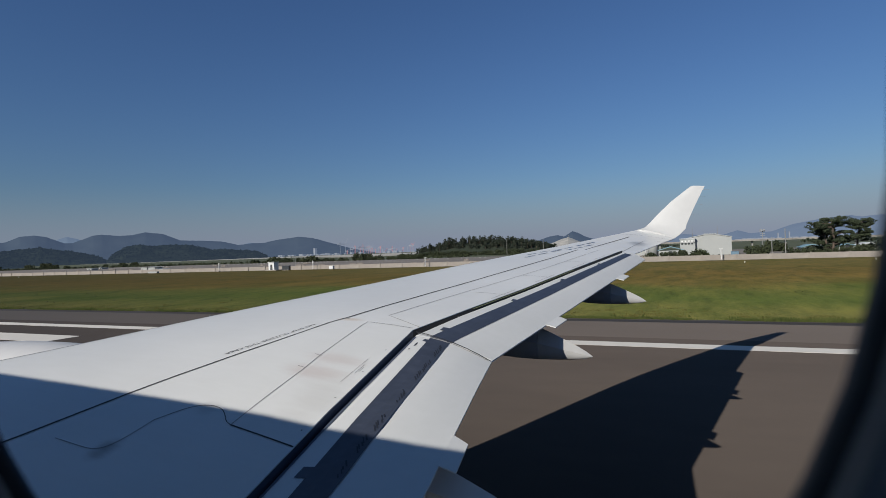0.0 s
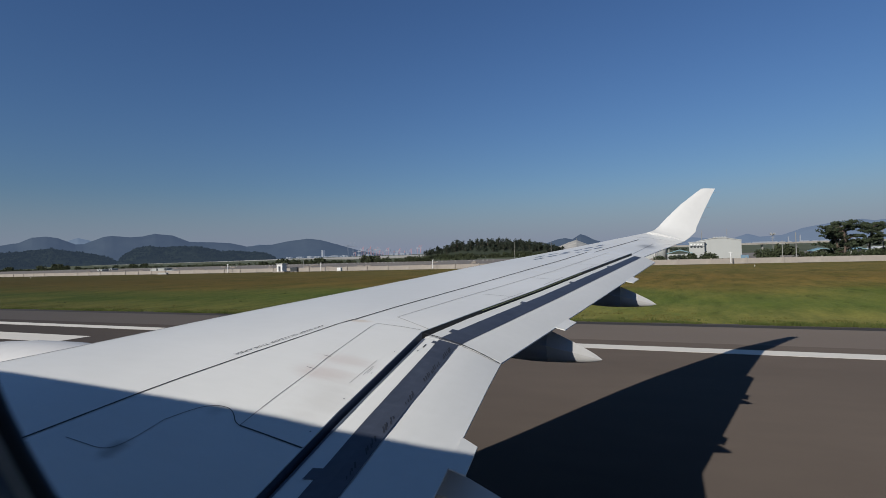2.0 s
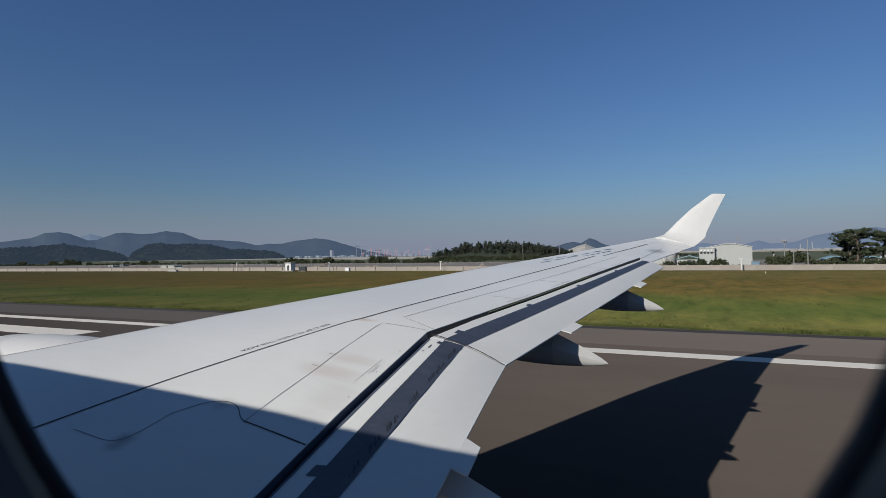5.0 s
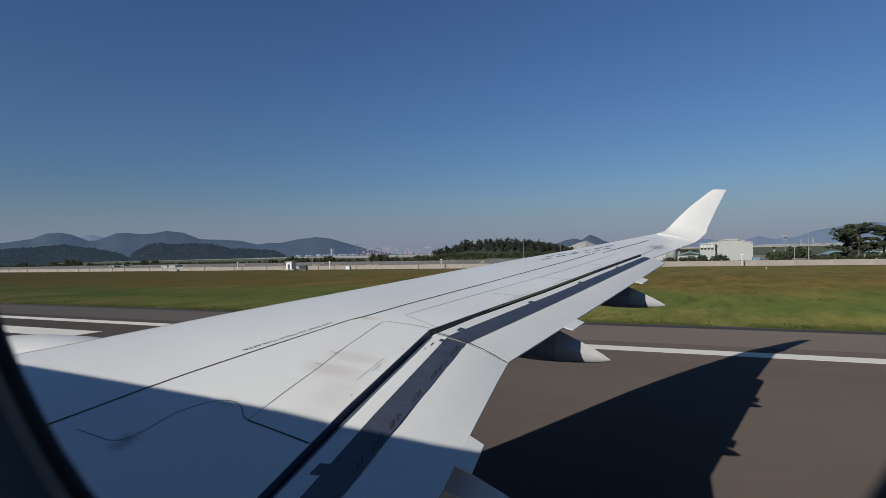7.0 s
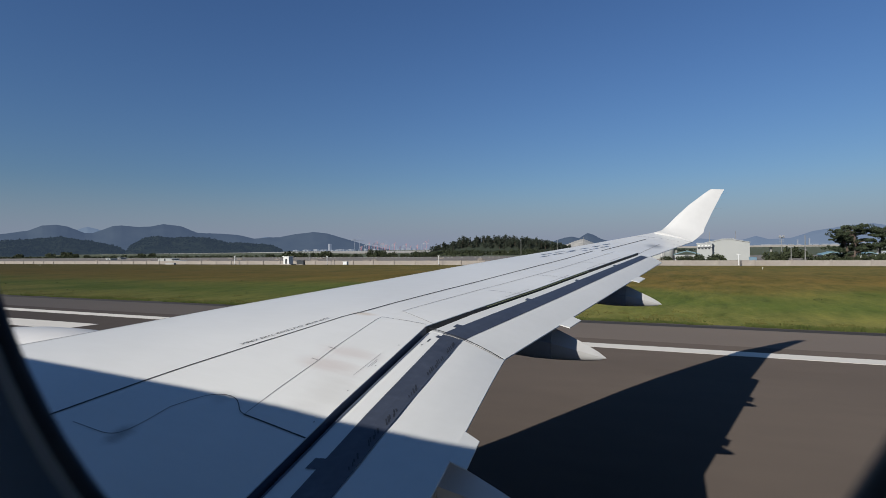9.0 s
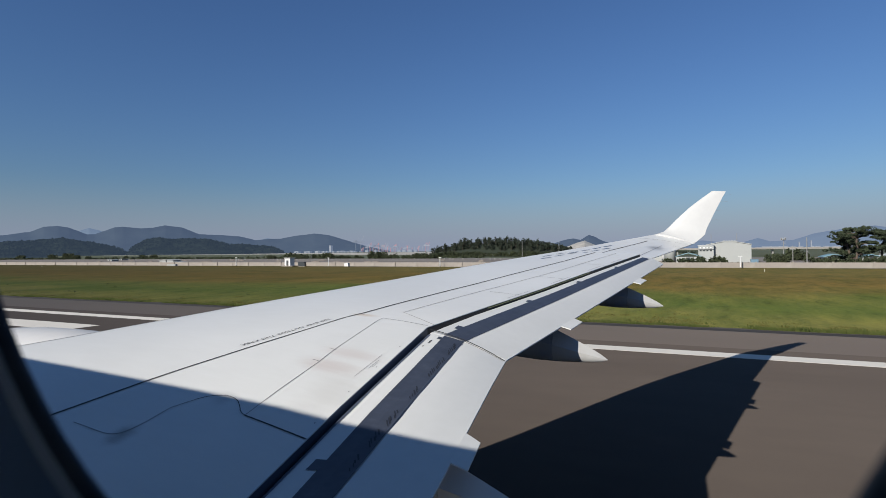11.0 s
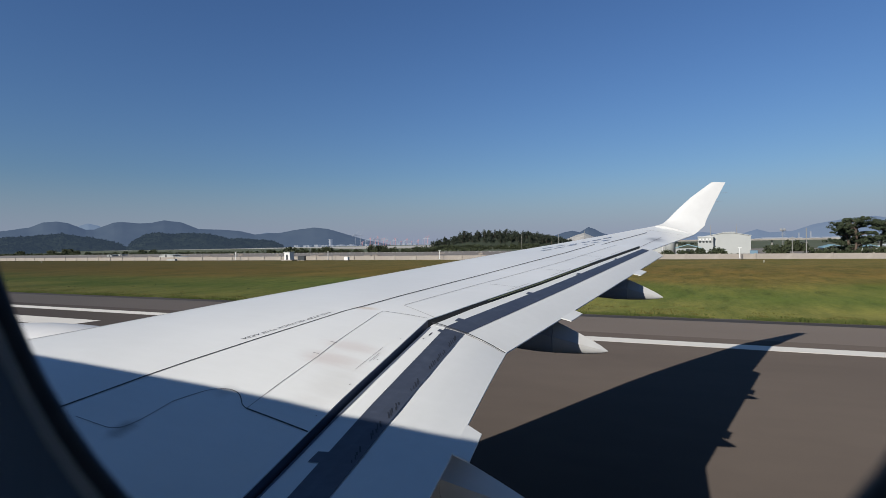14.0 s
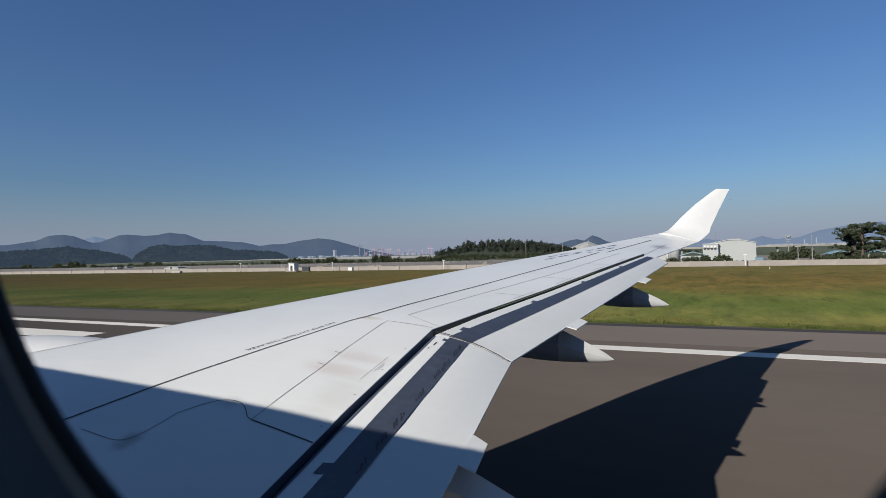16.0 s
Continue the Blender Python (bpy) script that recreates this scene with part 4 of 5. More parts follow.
def leaves(centres, count, size, seed, flat=1.0):
    """Many small turned leaf sprays round the given clump centres (x, y, z, r)."""
    g = np.random.default_rng(seed)
    v, f = [], []
    for cx, cy, cz, r in centres:
        for _ in range(count):
            d = g.normal(size=3)
            d /= np.linalg.norm(d)
            q = np.array((cx, cy, cz)) + d * r * g.uniform(0.55, 1.05) * np.array((1, 1, flat))
            a = g.normal(size=3)
            a /= np.linalg.norm(a)
            b = np.cross(a, d)
            b /= max(np.linalg.norm(b), 1e-6)
            s = size * g.uniform(0.5, 1.3)
            k = len(v)
            v += [q + a * s, q + b * s * 0.8, q - a * s, q - b * s * 0.8 + d * s * 0.4]
            f.append((k, k + 1, k + 2, k + 3))
    return v, f


def shrub(x, y, w, h, seed):
    g = np.random.default_rng(seed)
    base = ground_z(y)
    s = empty("shrub", (x, y, base), "dense dark green shrub behind the wall", "shrub", "shrubs behind the wall")
    cs = [(g.uniform(-w, w) * 0.42, g.uniform(-1, 1), h * g.uniform(0.3, 0.72), h * g.uniform(0.22, 0.36)) for _ in range(int(6 + w))]
    cs += [(g.uniform(-w, w) * 0.5, g.uniform(-1, 1), h * 0.2, h * 0.24) for _ in range(int(4 + w))]
    v, f = leaves(cs, 46, h * 0.085, seed)
    mesh_ob("crown", v, f, BUSH, s)
    for k in range(3):
        dx = (k - 1) * w * 0.2
        part("stem", a_tube((dx, 0, 0), (dx * 1.3, 0, h * 0.5), 0.08, 0.04, 6), BARK, s)


for k, (px, y, w, h) in enumerate(((1192, 200, 4, 2.4), (1206, 204, 5, 2.9), (1232, 186, 8, 3.2), (1246, 190, 5, 2.7), (1345, 205, 6, 3.6), (1356, 205, 4, 3.0), (1385, 260, 9, 5.2), (1415, 188, 7, 2.8), (1432, 190, 6, 2.6),
                                   (1455, 196, 8, 3.4), (1480, 188, 6, 2.6), (1505, 188, 5, 2.4), (1520, 190, 8, 3.2), (1545, 190, 6, 2.8), (1562, 192, 6, 3.2), (1590, 190, 8, 5), (1620, 190, 8, 5), 
                                   (1178, 190, 4, 2.2), (1158, 192, 4, 2.4))):
    shrub(spot(px, y), y, w, h, 30 + k)
for k in range(16):
    shrub(58 + k * 10.5 + random.uniform(-3, 3), 190 + random.uniform(-4, 14), random.uniform(6, 10), random.uniform(4, 7.5), 90 + k)
for k, (px, y, w, h) in enumerate(((470, 300, 10, 5), (505, 300, 15, 8.5), (525, 300, 14, 6.5), (550, 310, 12, 6.0), (570, 300, 13, 8), (600, 305, 10, 4.6), (625, 305, 9, 4.4), (650, 290, 8, 9.5), (663, 292, 10, 9.0), (680, 292, 12, 6.2),
                                   (705, 290, 10, 4.6), (725, 285, 14, 6.4), (740, 285, 14, 7.0), (757, 290, 10, 6.8), (30, 330, 20, 8), (85, 330, 16, 9), (115, 330, 20, 11), (128, 330, 14, 8), (150, 330, 12, 5), (245, 340, 14, 7), (265, 340, 12, 7), (215, 345, 10, 5))):
    shrub(spot(px, y + 50), y + 50, w * 0.95, h * 0.62, 150 + k)
for k in range(14):
    px = 780 + k * 14
    shrub(spot(px, 430), 430, random.uniform(10, 16), random.uniform(3, 5), 200 + k)


# long belts of low scrub on the far fields
def scrub_belt(name, y, x0, x1, h, count, seed, mat):
    g = np.random.default_rng(seed)
    cs = []
    for _ in range(count):
        x = g.uniform(x0, x1)
        if noise.noise((x * 0.02, seed, 0)) > 0.25:
            continue
        cs.append((x, y + g.uniform(-6, 10), ground_z(y) + h * g.uniform(0.1, 0.6), h * g.uniform(0.35, 0.75)))
    v, f = leaves(cs, 10, h * 0.3, seed)
    tagged(mesh_ob(name, v, f, mat), "belt of low dark green scrub on the far fields", "scrub", kind="stuff")


scrub_belt("scrub", 352, -800, -90, 1.9, 900, 71, BUSH)
scrub_belt("scrub", 178, -40, 75, 1.05, 420, 74, BUSH)
scrub_belt("scrub", 690, -330, 60, 2.6, 420, 73, WOODS)


# ---- umbrella pines ----
def pine(x, y, h, spread, lean, seed, low=0.3):
    g = np.random.default_rng(seed)
    z0 = ground_z(y)
    t = empty("pine_tree", (x, y, z0), "tall umbrella pine with a broad dark flat-topped crown", "tree", "pines behind the wall")
    trunk = bmesh.new()
    pts = [Vector((lean * (u ** 1.5) + 0.25 * math.sin(u * 5 + seed), 0.1 * math.sin(u * 4), h * u)) for u in (0, 0.15, 0.3, 0.45, 0.6, 0.75, 0.9)]
    for a, b, r0, r1 in zip(pts, pts[1:], (0.36, 0.31, 0.28, 0.25, 0.2, 0.16), (0.31, 0.28, 0.25, 0.2, 0.16, 0.08)):
        tube(trunk, a, b, r0, r1, 9)
    cs = []
    for k in range(int(27 + 20 * (0.3 - low))):
        u = g.uniform(low, 0.9)
        base = Vector((lean * u ** 1.5, 0, h * u))
        ang = g.uniform(0, 6.28)
        reach = spread * g.uniform(0.45, 1.0) * (1.15 - 0.45 * u)
        tip = base + Vector((math.cos(ang) * reach, math.sin(ang) * reach, g.uniform(0.0, 0.16) * h))
        tip.z = min(tip.z, h * 0.95)
        tube(trunk, base, tip, 0.11, 0.04, 6)
        for m in range(6):
            q = base.lerp(tip, 0.4 + 0.13 * m)
            cs.append((q.x + g.uniform(-0.7, 0.7), q.y + g.uniform(-0.7, 0.7), q.z + g.uniform(0.0, 0.5), g.uniform(0.4, 0.95)))
    for k in range(8):
        a, rr = g.uniform(0, 6.28), spread * math.sqrt(g.uniform(0, 0.45))
        cs.append((lean * 0.8 + math.cos(a) * rr, math.sin(a) * rr, h * g.uniform(0.84, 0.95), g.uniform(0.9, 1.4)))
    part("trunk", trunk, BARK, t)
    v, f = leaves(cs, 66, 0.19, seed, 0.5)
    mesh_ob("crown", v, f, NEEDLES, t)


pine(spot(1484, 192), 192, 11.2, 6.2, -0.6, 5, 0.16)
pine(spot(1527, 192), 192, 10.3, 5.6, 0.8, 9)
pine(spot(1472, 196), 196, 9.6, 5.0, -1.8, 12, 0.3)
for x, h in ((66, 9.5), (118, 8.5)):
    pine(x, 215, h, 4.5, 0.3, int(x))


# ---- warehouse group ----
def warehouse(x0, x1, y, depth, eave, rise, mat):
    z = ground_z(y)
    cx = (x0 + x1) / 2
    w = (x1 - x0) / 2
    b = empty("warehouse", (cx, y, z), "pale grey metal-clad warehouse with a shallow gabled roof", "warehouse")
    prof = [(-w, 0), (w, 0), (w, eave), (w * 0.25, eave + rise), (-w * 0.25, eave + rise), (-w, eave)]
    secs = [[(px, yy, pz) for px, pz in prof] for yy in (0, depth)]
    lofted("cladding_wall", secs, mat, b, smooth=False)
    roof = [[(px * s, yy, pz + dz) for px, pz, s, dz in ((-w, eave, 1.02, 0.0), (-w * 0.25, eave + rise, 1, 0.05), (w * 0.25, eave + rise, 1, 0.05), (w, eave, 1.02, 0.0), (w, eave, 1.02, 0.25), (w * 0.25, eave + rise, 1, 0.3), (-w * 0.25, eave + rise, 1, 0.3), (-w, eave, 1.02, 0.25))] for yy in (-0.25, depth + 0.25)]
    lofted("roof", roof, CLADDING, b, smooth=False)
    for k in range(5):
        part("roof_vent", a_box(-w * 0.22 + k * 0.9, -w * 0.22 + k * 0.9 + 0.5, 3, 3.6, eave + rise + 0.25, eave + rise + 0.6, 0.04), CLADDING, b)
    rib_ob = part("cladding_rib", a_box(-0.05, 0.05, -0.015, 0.0, 0, eave - 0.1), mat)
    rib = rib_ob.data
    bpy.data.objects.remove(rib_ob)
    n = int(2 * w / 1.4)
    for k in range(1, n):
        r = new("cladding_rib", rib)
        r.parent, r.location = b, (-w + 2 * w * k / n, 0, 0)
    return b


wh = warehouse(spot(1227, 228), spot(1305, 228), 228, 24, 6.5, 1.1, CLADDING)
an = empty("annex_building", (spot(1226, 226), 226, ground_z(226)), "white annex building with small dark windows and vents", "building")
part("wall", a_box(-2.6, 2.6, 0.0, 8, 0, 6.3, 0.03), CLADDING, an)
part("roof", a_box(-2.8, 2.8, -0.2, 8.2, 6.3, 6.55, 0.03), ROOFGREY, an)
for k in range(4):
    part("window", a_box(-2.2 + k * 1.15, -1.5 + k * 1.15, -0.06, 0.02, 4.2, 4.75), DARKGLASS, an)
    part("vent_box", a_box(-2.15 + k * 1.15, -1.55 + k * 1.15, -0.3, -0.0, 5.2, 5.75, 0.03), WHITEPAINT, an)
part("awning", a_box(-2.5, 2.5, -0.5, -0.05, 4.95, 5.05), WHITEPAINT, an)
hall = warehouse(spot(1118, 236), spot(1168, 236), 236, 20, 7.0, 1.1, CLADDING)

silo = empty("silo", (spot(1166, 238), 232, ground_z(232)), "pale cream storage silo with a bent duct pipe", "silo")
part("tank", a_tube((0, 0, 0.0), (0, 0, 8.6), 1.9, 1.9, 28), CLADDING, silo, smooth=True)
part("dome", a_tube((0, 0, 8.6), (0, 0, 9.6), 1.9, 0.6, 28), CLADDING, silo, smooth=True)
duct = bmesh.new()
tube(duct, (-2.6, 0, 0), (-2.6, 0, 9.0), 0.45, 0.45, 14)
for k in range(8):
    a0, a1 = math.pi * k / 8, math.pi * (k + 1) / 8
    tube(duct, (-1.3 - 1.3 * math.cos(a0), 0, 9.0 + 1.3 * math.sin(a0)), (-1.3 - 1.3 * math.cos(a1), 0, 9.0 + 1.3 * math.sin(a1)), 0.45, 0.45, 14)
part("duct", duct, WHITEPAINT, silo, smooth=True)


def house(px, y, w, d, h, roofmat, label, pitch=0.16):
    z = ground_z(y)
    b = empty("shed_house", (spot(px, y), y, z), label, "shed", "sheds behind the pines")
    part("wall", a_box(-w / 2, w / 2, 0, d, 0, h), CLADDING, b)
    prof = [(-w / 2 - 0.4, h), (0, h + w * pitch), (w / 2 + 0.4, h), (w / 2 + 0.4, h + 0.2), (0, h + w * pitch + 0.22), (-w / 2 - 0.4, h + 0.2)]
    lofted("roof", [[(x, yy, zz) for x, zz in prof] for yy in (-0.4, d + 0.4)], roofmat, b, smooth=False)
    part("door", a_box(-0.6, 0.6, -0.05, 0.02, 0, 2.1), DARKGLASS, b)


house(1448, 215, 5.5, 8, 2.0, ROOFBLUE, "low shed with a pale blue metal roof")
house(1194, 214, 8, 8, 2.3, ROOFBLUE, "low shed with a pale blue metal roof")
house(1512, 215, 5, 8, 1.9, ROOFBLUE, "low shed with a pale blue metal roof")
house(1553, 215, 6.5, 9, 1.8, WHITEPAINT, "low shed with a white metal roof")
house(296, 186, 9, 4, 0.9, CLADDING, "long low shed with a pale metal roof", 0.02)
house(283, 215, 11, 5, 1.35, CLADDING, "long low shed with a pale metal roof", 0.03)
house(185, 260, 5, 5, 0.9, CLADDING, "low shed with a pale metal roof", 0.04)
house(205, 290, 3, 5, 0.9, CLADDING, "low shed with a pale metal roof", 0.04)
cabinet(spot(1307, 200), 200, 2.2, 1.6, BLUEDULL, "blue metal equipment cabinet beside the warehouse")


def utility_pole(px, y, h, arms):
    z = ground_z(y)
    p = empty("utility_pole", (spot(px, y), y, z), "tall pale concrete utility pole", "pole", "utility poles")
    part("shaft", a_tube((0, 0, 0), (0, 0, h), 0.15, 0.10, 10), POLEGREY, p)
    for k in range(arms):
        part("crossarm", a_box(-1.0, 1.0, -0.08, 0.08, h - 0.5 - k * 0.9, h - 0.35 - k * 0.9), STEEL, p)
    if arms > 2:
        part("platform", a_tube((0, 0, h), (0, 0, h + 0.12), 1.1, 1.1, 12), STEEL, p, "round antenna platform")
        for k in range(6):
            c, d = 0.95 * math.cos(k * 1.047), 0.95 * math.sin(k * 1.047)
            part("aerial_panel", a_box(c - 0.22, c + 0.22, d - 0.1, d + 0.1, h - 0.3, h + 0.8, 0.02), STEEL, p)


utility_pole(1396, 186, 8.2, 0)
utility_pole(1377, 230, 6.0, 2)
utility_pole(1552, 200, 8.6, 0)
utility_pole(1366, 300, 9.2, 3)
utility_pole(910, 300, 10.0, 0)
utility_pole(974, 290, 9.6, 0)
utility_pole(536, 200, 4.2, 0)
utility_pole(1020, 300, 11, 0)
utility_pole(1240, 300, 12.5, 0)
utility_pole(1285, 300, 12.5, 0)

# elevated road on columns
via = empty("elevated_road", (0, 420, LOW), "long pale concrete elevated road on square columns", "bridge")
part("deck", a_box(-20, 330, 0, 9, 4.3, 4.95), ROADGREY, via)
part("parapet", a_box(-20, 330, -0.2, 0, 4.95, 5.4), ROADGREY, via)
cm = part("column", a_box(-0.5, 0.5, 3, 6, 0, 4.3), POLEGREY).data
bpy.data.objects.remove(bpy.data.objects["column"])
for k in range(18):
    o = new("column", cm)
    o.parent, o.location = via, (-10 + k * 19.5, 0, 0)


# ---- wooded island hill ----
def wood_hill():
    """A low hill close-set with conifers and broad crowns of uneven height."""
    g = np.random.default_rng(11)
    cx = spot(878, 750)
    cs, trunks = [], bmesh.new()

    def top(u):
        return 16.0 * max(0.0, 1 - abs(u) ** 2.4) * (1.0 - 0.12 * u)
    for k in range(620):
        u = g.uniform(-1, 1)
        y = 735 + g.uniform(-14, 45)
        x = cx + u * 98
        z = LOW + top(u) * g.uniform(0.0, 1.0) - 1.5
        h = g.uniform(6.5, 10.5)
        conic = g.random() < 0.3
        tube(trunks, (x, y, z), (x, y, z + h * 0.8), 0.3, 0.1, 4)
        for m in range(5):
            w = m / 4
            r = (2.9 * (1 - 0.7 * w) if conic else 3.0 * (1 - 0.55 * abs(w - 0.5))) * g.uniform(0.85, 1.2)
            cs.append((x + g.uniform(-0.8, 0.8), y + g.uniform(-0.8, 0.8), z + h * (0.3 + 0.68 * w), r))
    v, f = leaves(cs, 14, 0.85, 12, 0.85)
    ob = mesh_ob("woodland", v, f, WOODS)
    tagged(ob, "dense dark green wooded hill beyond the airfield", "woodland", kind="stuff")
    tw = part("woodland_trunks", trunks, BARK, ob)
    hv, hf = [], []
    for i in range(25):
        u = -1 + 2 * i / 24
        for yy, k in ((715, 0), (735, 0.8), (770, 1.0), (830, 0)):
            hv.append((cx + u * 104, yy, LOW + top(u) * k - 0.2))
        if i:
            for j in range(3):
                a = 4 * i + j
                hf.append((a - 4, a - 3, a + 1, a))
    h = mesh_ob("hill", hv, hf, WOODS, smooth=True)
    tagged(h, "low wooded hill beyond the airfield", "hill", kind="structure")


wood_hill()


# ---- far mountains, port and water ----
def ridge(name, tops, dist, mat, label, rough, foot=-8.0, seed=0):
    """A mountain range at one distance; tops are (line of sight, height in milliradians)."""
    v, f = [], []
    a0, a1 = tops[0][0], tops[-1][0]
    n = 420
    for i in range(n + 1):
        px = lerp(a0, a1, i / n)
        s = bearing(px)
        az = math.atan(s)
        dd = dist
        d = Vector((math.sin(az), math.cos(az)))
        hgt = float(np.interp(px, [t[0] for t in tops], [t[1] for t in tops])) / 1000 * dd * math.cos(math.atan((px - 784) / 962.9))
        fine = rough * dd / 1000 * (0.7 * noise.noise((px * 0.045, seed, 0)) + 0.5 * noise.noise((px * 0.16, seed, 3)) + 0.35 * noise.noise((px * 0.55, seed, 5)))
        for k, (back, part_h) in enumerate(((-0.10, 0.0), (-0.06, 0.34), (-0.03, 0.72), (0.0, 1.0), (0.05, 0.5))):
            wob = 0.0 if k in (0, 3) else 0.03 * noise.noise((px * 0.022 + k * 0.6, k * 3.1, seed))
            r = dd * (1 + back + wob * 0.4)
            v.append((d.x * r, d.y * r, foot + (max(hgt + (fine if k == 3 else 0.0), 1.0) - foot) * part_h * (1 + wob * 0.5)))
        if i:
            for k in range(4):
                a = 5 * i + k
                f.append((a - 5, a - 4, a + 1, a))
    ob = mesh_ob(name, v, f, mat, smooth=True)
    tagged(ob, label, "mountain", kind="structure")
    if mat is HILL_NEAR:
        g = np.random.default_rng(seed + 40)
        cs = []
        for _ in range(int((a1 - a0) * 3)):
            i, k, u, w = int(g.uniform(0, n)), int(g.choice((0, 1, 1, 2, 2, 2))), g.uniform(0, 1), g.uniform(0, 1)
            p = Vector(v[5 * i + k]).lerp(Vector(v[5 * i + k + 1]), u)
            if p.z > LOW + 1.5:
                cs.append((p.x, p.y, p.z + 0.5, g.uniform(2.5, 6.5) * dist / 2300))
        lv, lf = leaves(cs, 10, 2.6 * dist / 2300, seed + 60, 0.6)
        mesh_ob("tree_crowns", lv, lf, mat, ob)


def mrad(pairs):
    return [(x, (432.5 + 0.0041 * (784 - x) - y) / 0.9629) for x, y in pairs]


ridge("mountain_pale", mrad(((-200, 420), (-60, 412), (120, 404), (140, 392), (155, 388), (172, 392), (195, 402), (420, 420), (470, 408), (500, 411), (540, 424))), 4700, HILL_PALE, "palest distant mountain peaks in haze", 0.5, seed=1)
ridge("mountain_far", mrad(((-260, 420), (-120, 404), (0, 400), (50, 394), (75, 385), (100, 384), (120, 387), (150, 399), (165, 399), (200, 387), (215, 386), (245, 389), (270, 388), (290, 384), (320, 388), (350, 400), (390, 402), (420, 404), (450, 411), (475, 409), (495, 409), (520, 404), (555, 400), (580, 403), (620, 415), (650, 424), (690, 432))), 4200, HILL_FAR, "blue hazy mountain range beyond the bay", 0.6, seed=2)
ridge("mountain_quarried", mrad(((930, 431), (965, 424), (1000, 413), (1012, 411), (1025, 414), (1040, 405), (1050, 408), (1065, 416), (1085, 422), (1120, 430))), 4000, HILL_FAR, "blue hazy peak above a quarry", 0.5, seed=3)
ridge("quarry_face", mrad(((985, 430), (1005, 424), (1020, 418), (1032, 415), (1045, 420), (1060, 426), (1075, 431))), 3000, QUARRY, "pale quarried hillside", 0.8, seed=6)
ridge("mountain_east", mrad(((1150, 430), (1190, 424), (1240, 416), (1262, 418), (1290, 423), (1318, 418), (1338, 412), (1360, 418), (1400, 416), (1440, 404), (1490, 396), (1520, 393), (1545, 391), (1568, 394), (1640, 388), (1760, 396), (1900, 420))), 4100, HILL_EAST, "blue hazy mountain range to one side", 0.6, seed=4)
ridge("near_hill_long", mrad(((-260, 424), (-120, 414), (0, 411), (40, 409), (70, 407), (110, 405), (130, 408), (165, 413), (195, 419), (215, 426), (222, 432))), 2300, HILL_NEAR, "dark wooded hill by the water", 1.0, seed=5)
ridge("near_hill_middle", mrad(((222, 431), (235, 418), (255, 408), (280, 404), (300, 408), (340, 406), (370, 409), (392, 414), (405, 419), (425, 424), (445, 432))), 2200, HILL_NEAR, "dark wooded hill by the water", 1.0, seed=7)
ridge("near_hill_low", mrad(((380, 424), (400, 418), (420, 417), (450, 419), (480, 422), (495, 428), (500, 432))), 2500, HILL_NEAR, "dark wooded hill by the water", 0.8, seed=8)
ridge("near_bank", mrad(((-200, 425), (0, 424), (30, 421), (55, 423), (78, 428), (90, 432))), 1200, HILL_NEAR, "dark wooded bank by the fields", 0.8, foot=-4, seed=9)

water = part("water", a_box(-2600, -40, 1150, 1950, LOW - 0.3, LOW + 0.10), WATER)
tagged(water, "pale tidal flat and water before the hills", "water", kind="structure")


def gantry_crane(px, h, mat, dist=3600):
    s = bearing(px)
    az = math.atan(s)
    x, y = math.sin(az) * dist, math.cos(az) * dist
    c = empty("gantry_crane", (x, y, LOW), "hazy red and white harbour gantry crane", "crane", "cranes of the port")
    c.rotation_euler = (0, 0, random.uniform(-1.3, 1.3))
    w = h * 0.18
    for sx in (-1, 1):
        part("leg", a_box(sx * w - 0.8, sx * w + 0.8, -0.8, 0.8, 0, h * 0.72), mat, c)
    part("girder", a_box(-w * 2.2, w * 2.6, -1.5, 1.5, h * 0.66, h * 0.72), PORTGREY, c)
    part("mast", a_tube((-w, 0, h * 0.72), (w * 0.4, 0, h), 1.1, 0.9, 5), mat, c)
    part("brace", a_tube((w, 0, h * 0.72), (w * 0.4, 0, h), 0.9, 0.9, 5), mat, c)
    part("boom", a_tube((w, 0, h * 0.7), (w * 2.3, 0, h * 1.12), 1.1, 0.8, 5), mat, c)
    part("cabin", a_box(-w * 1.6, -w * 0.5, -2.2, 2.2, h * 0.72, h * 0.80), PORTGREY, c)


crane_px = (632, 639, 647, 653, 657, 661, 664, 668, 672, 675, 679, 682, 685, 689, 693, 697, 702, 708, 714, 718, 722, 727, 731, 738, 746, 753)
for k, px in enumerate(crane_px):
    gantry_crane(px, (70 if k == 0 else 26) + 38 * random.random() ** 1.5, PORTRED if k % 2 else PORTGREY)


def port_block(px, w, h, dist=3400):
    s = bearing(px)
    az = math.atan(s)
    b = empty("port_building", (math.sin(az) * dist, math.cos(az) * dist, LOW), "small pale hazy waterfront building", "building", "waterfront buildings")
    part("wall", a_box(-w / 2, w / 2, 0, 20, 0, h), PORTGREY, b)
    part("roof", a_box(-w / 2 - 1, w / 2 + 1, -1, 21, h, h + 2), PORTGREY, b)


g9 = random.Random(9)
for k in range(58):
    px = g9.choice((g9.uniform(520, 610), g9.uniform(590, 760), g9.uniform(1300, 1560), g9.uniform(1330, 1480)))
    port_block(px, g9.uniform(8, 30), g9.uniform(4, 10))
port_block(582, 12, 42)
for px, h in ((1412, 42), (1433, 52), (1505, 48), (1531, 34)):
    port_block(px, 4, h * 0.75)
for px in (1360, 1378):
    port_block(px, 60, 9, 2900)


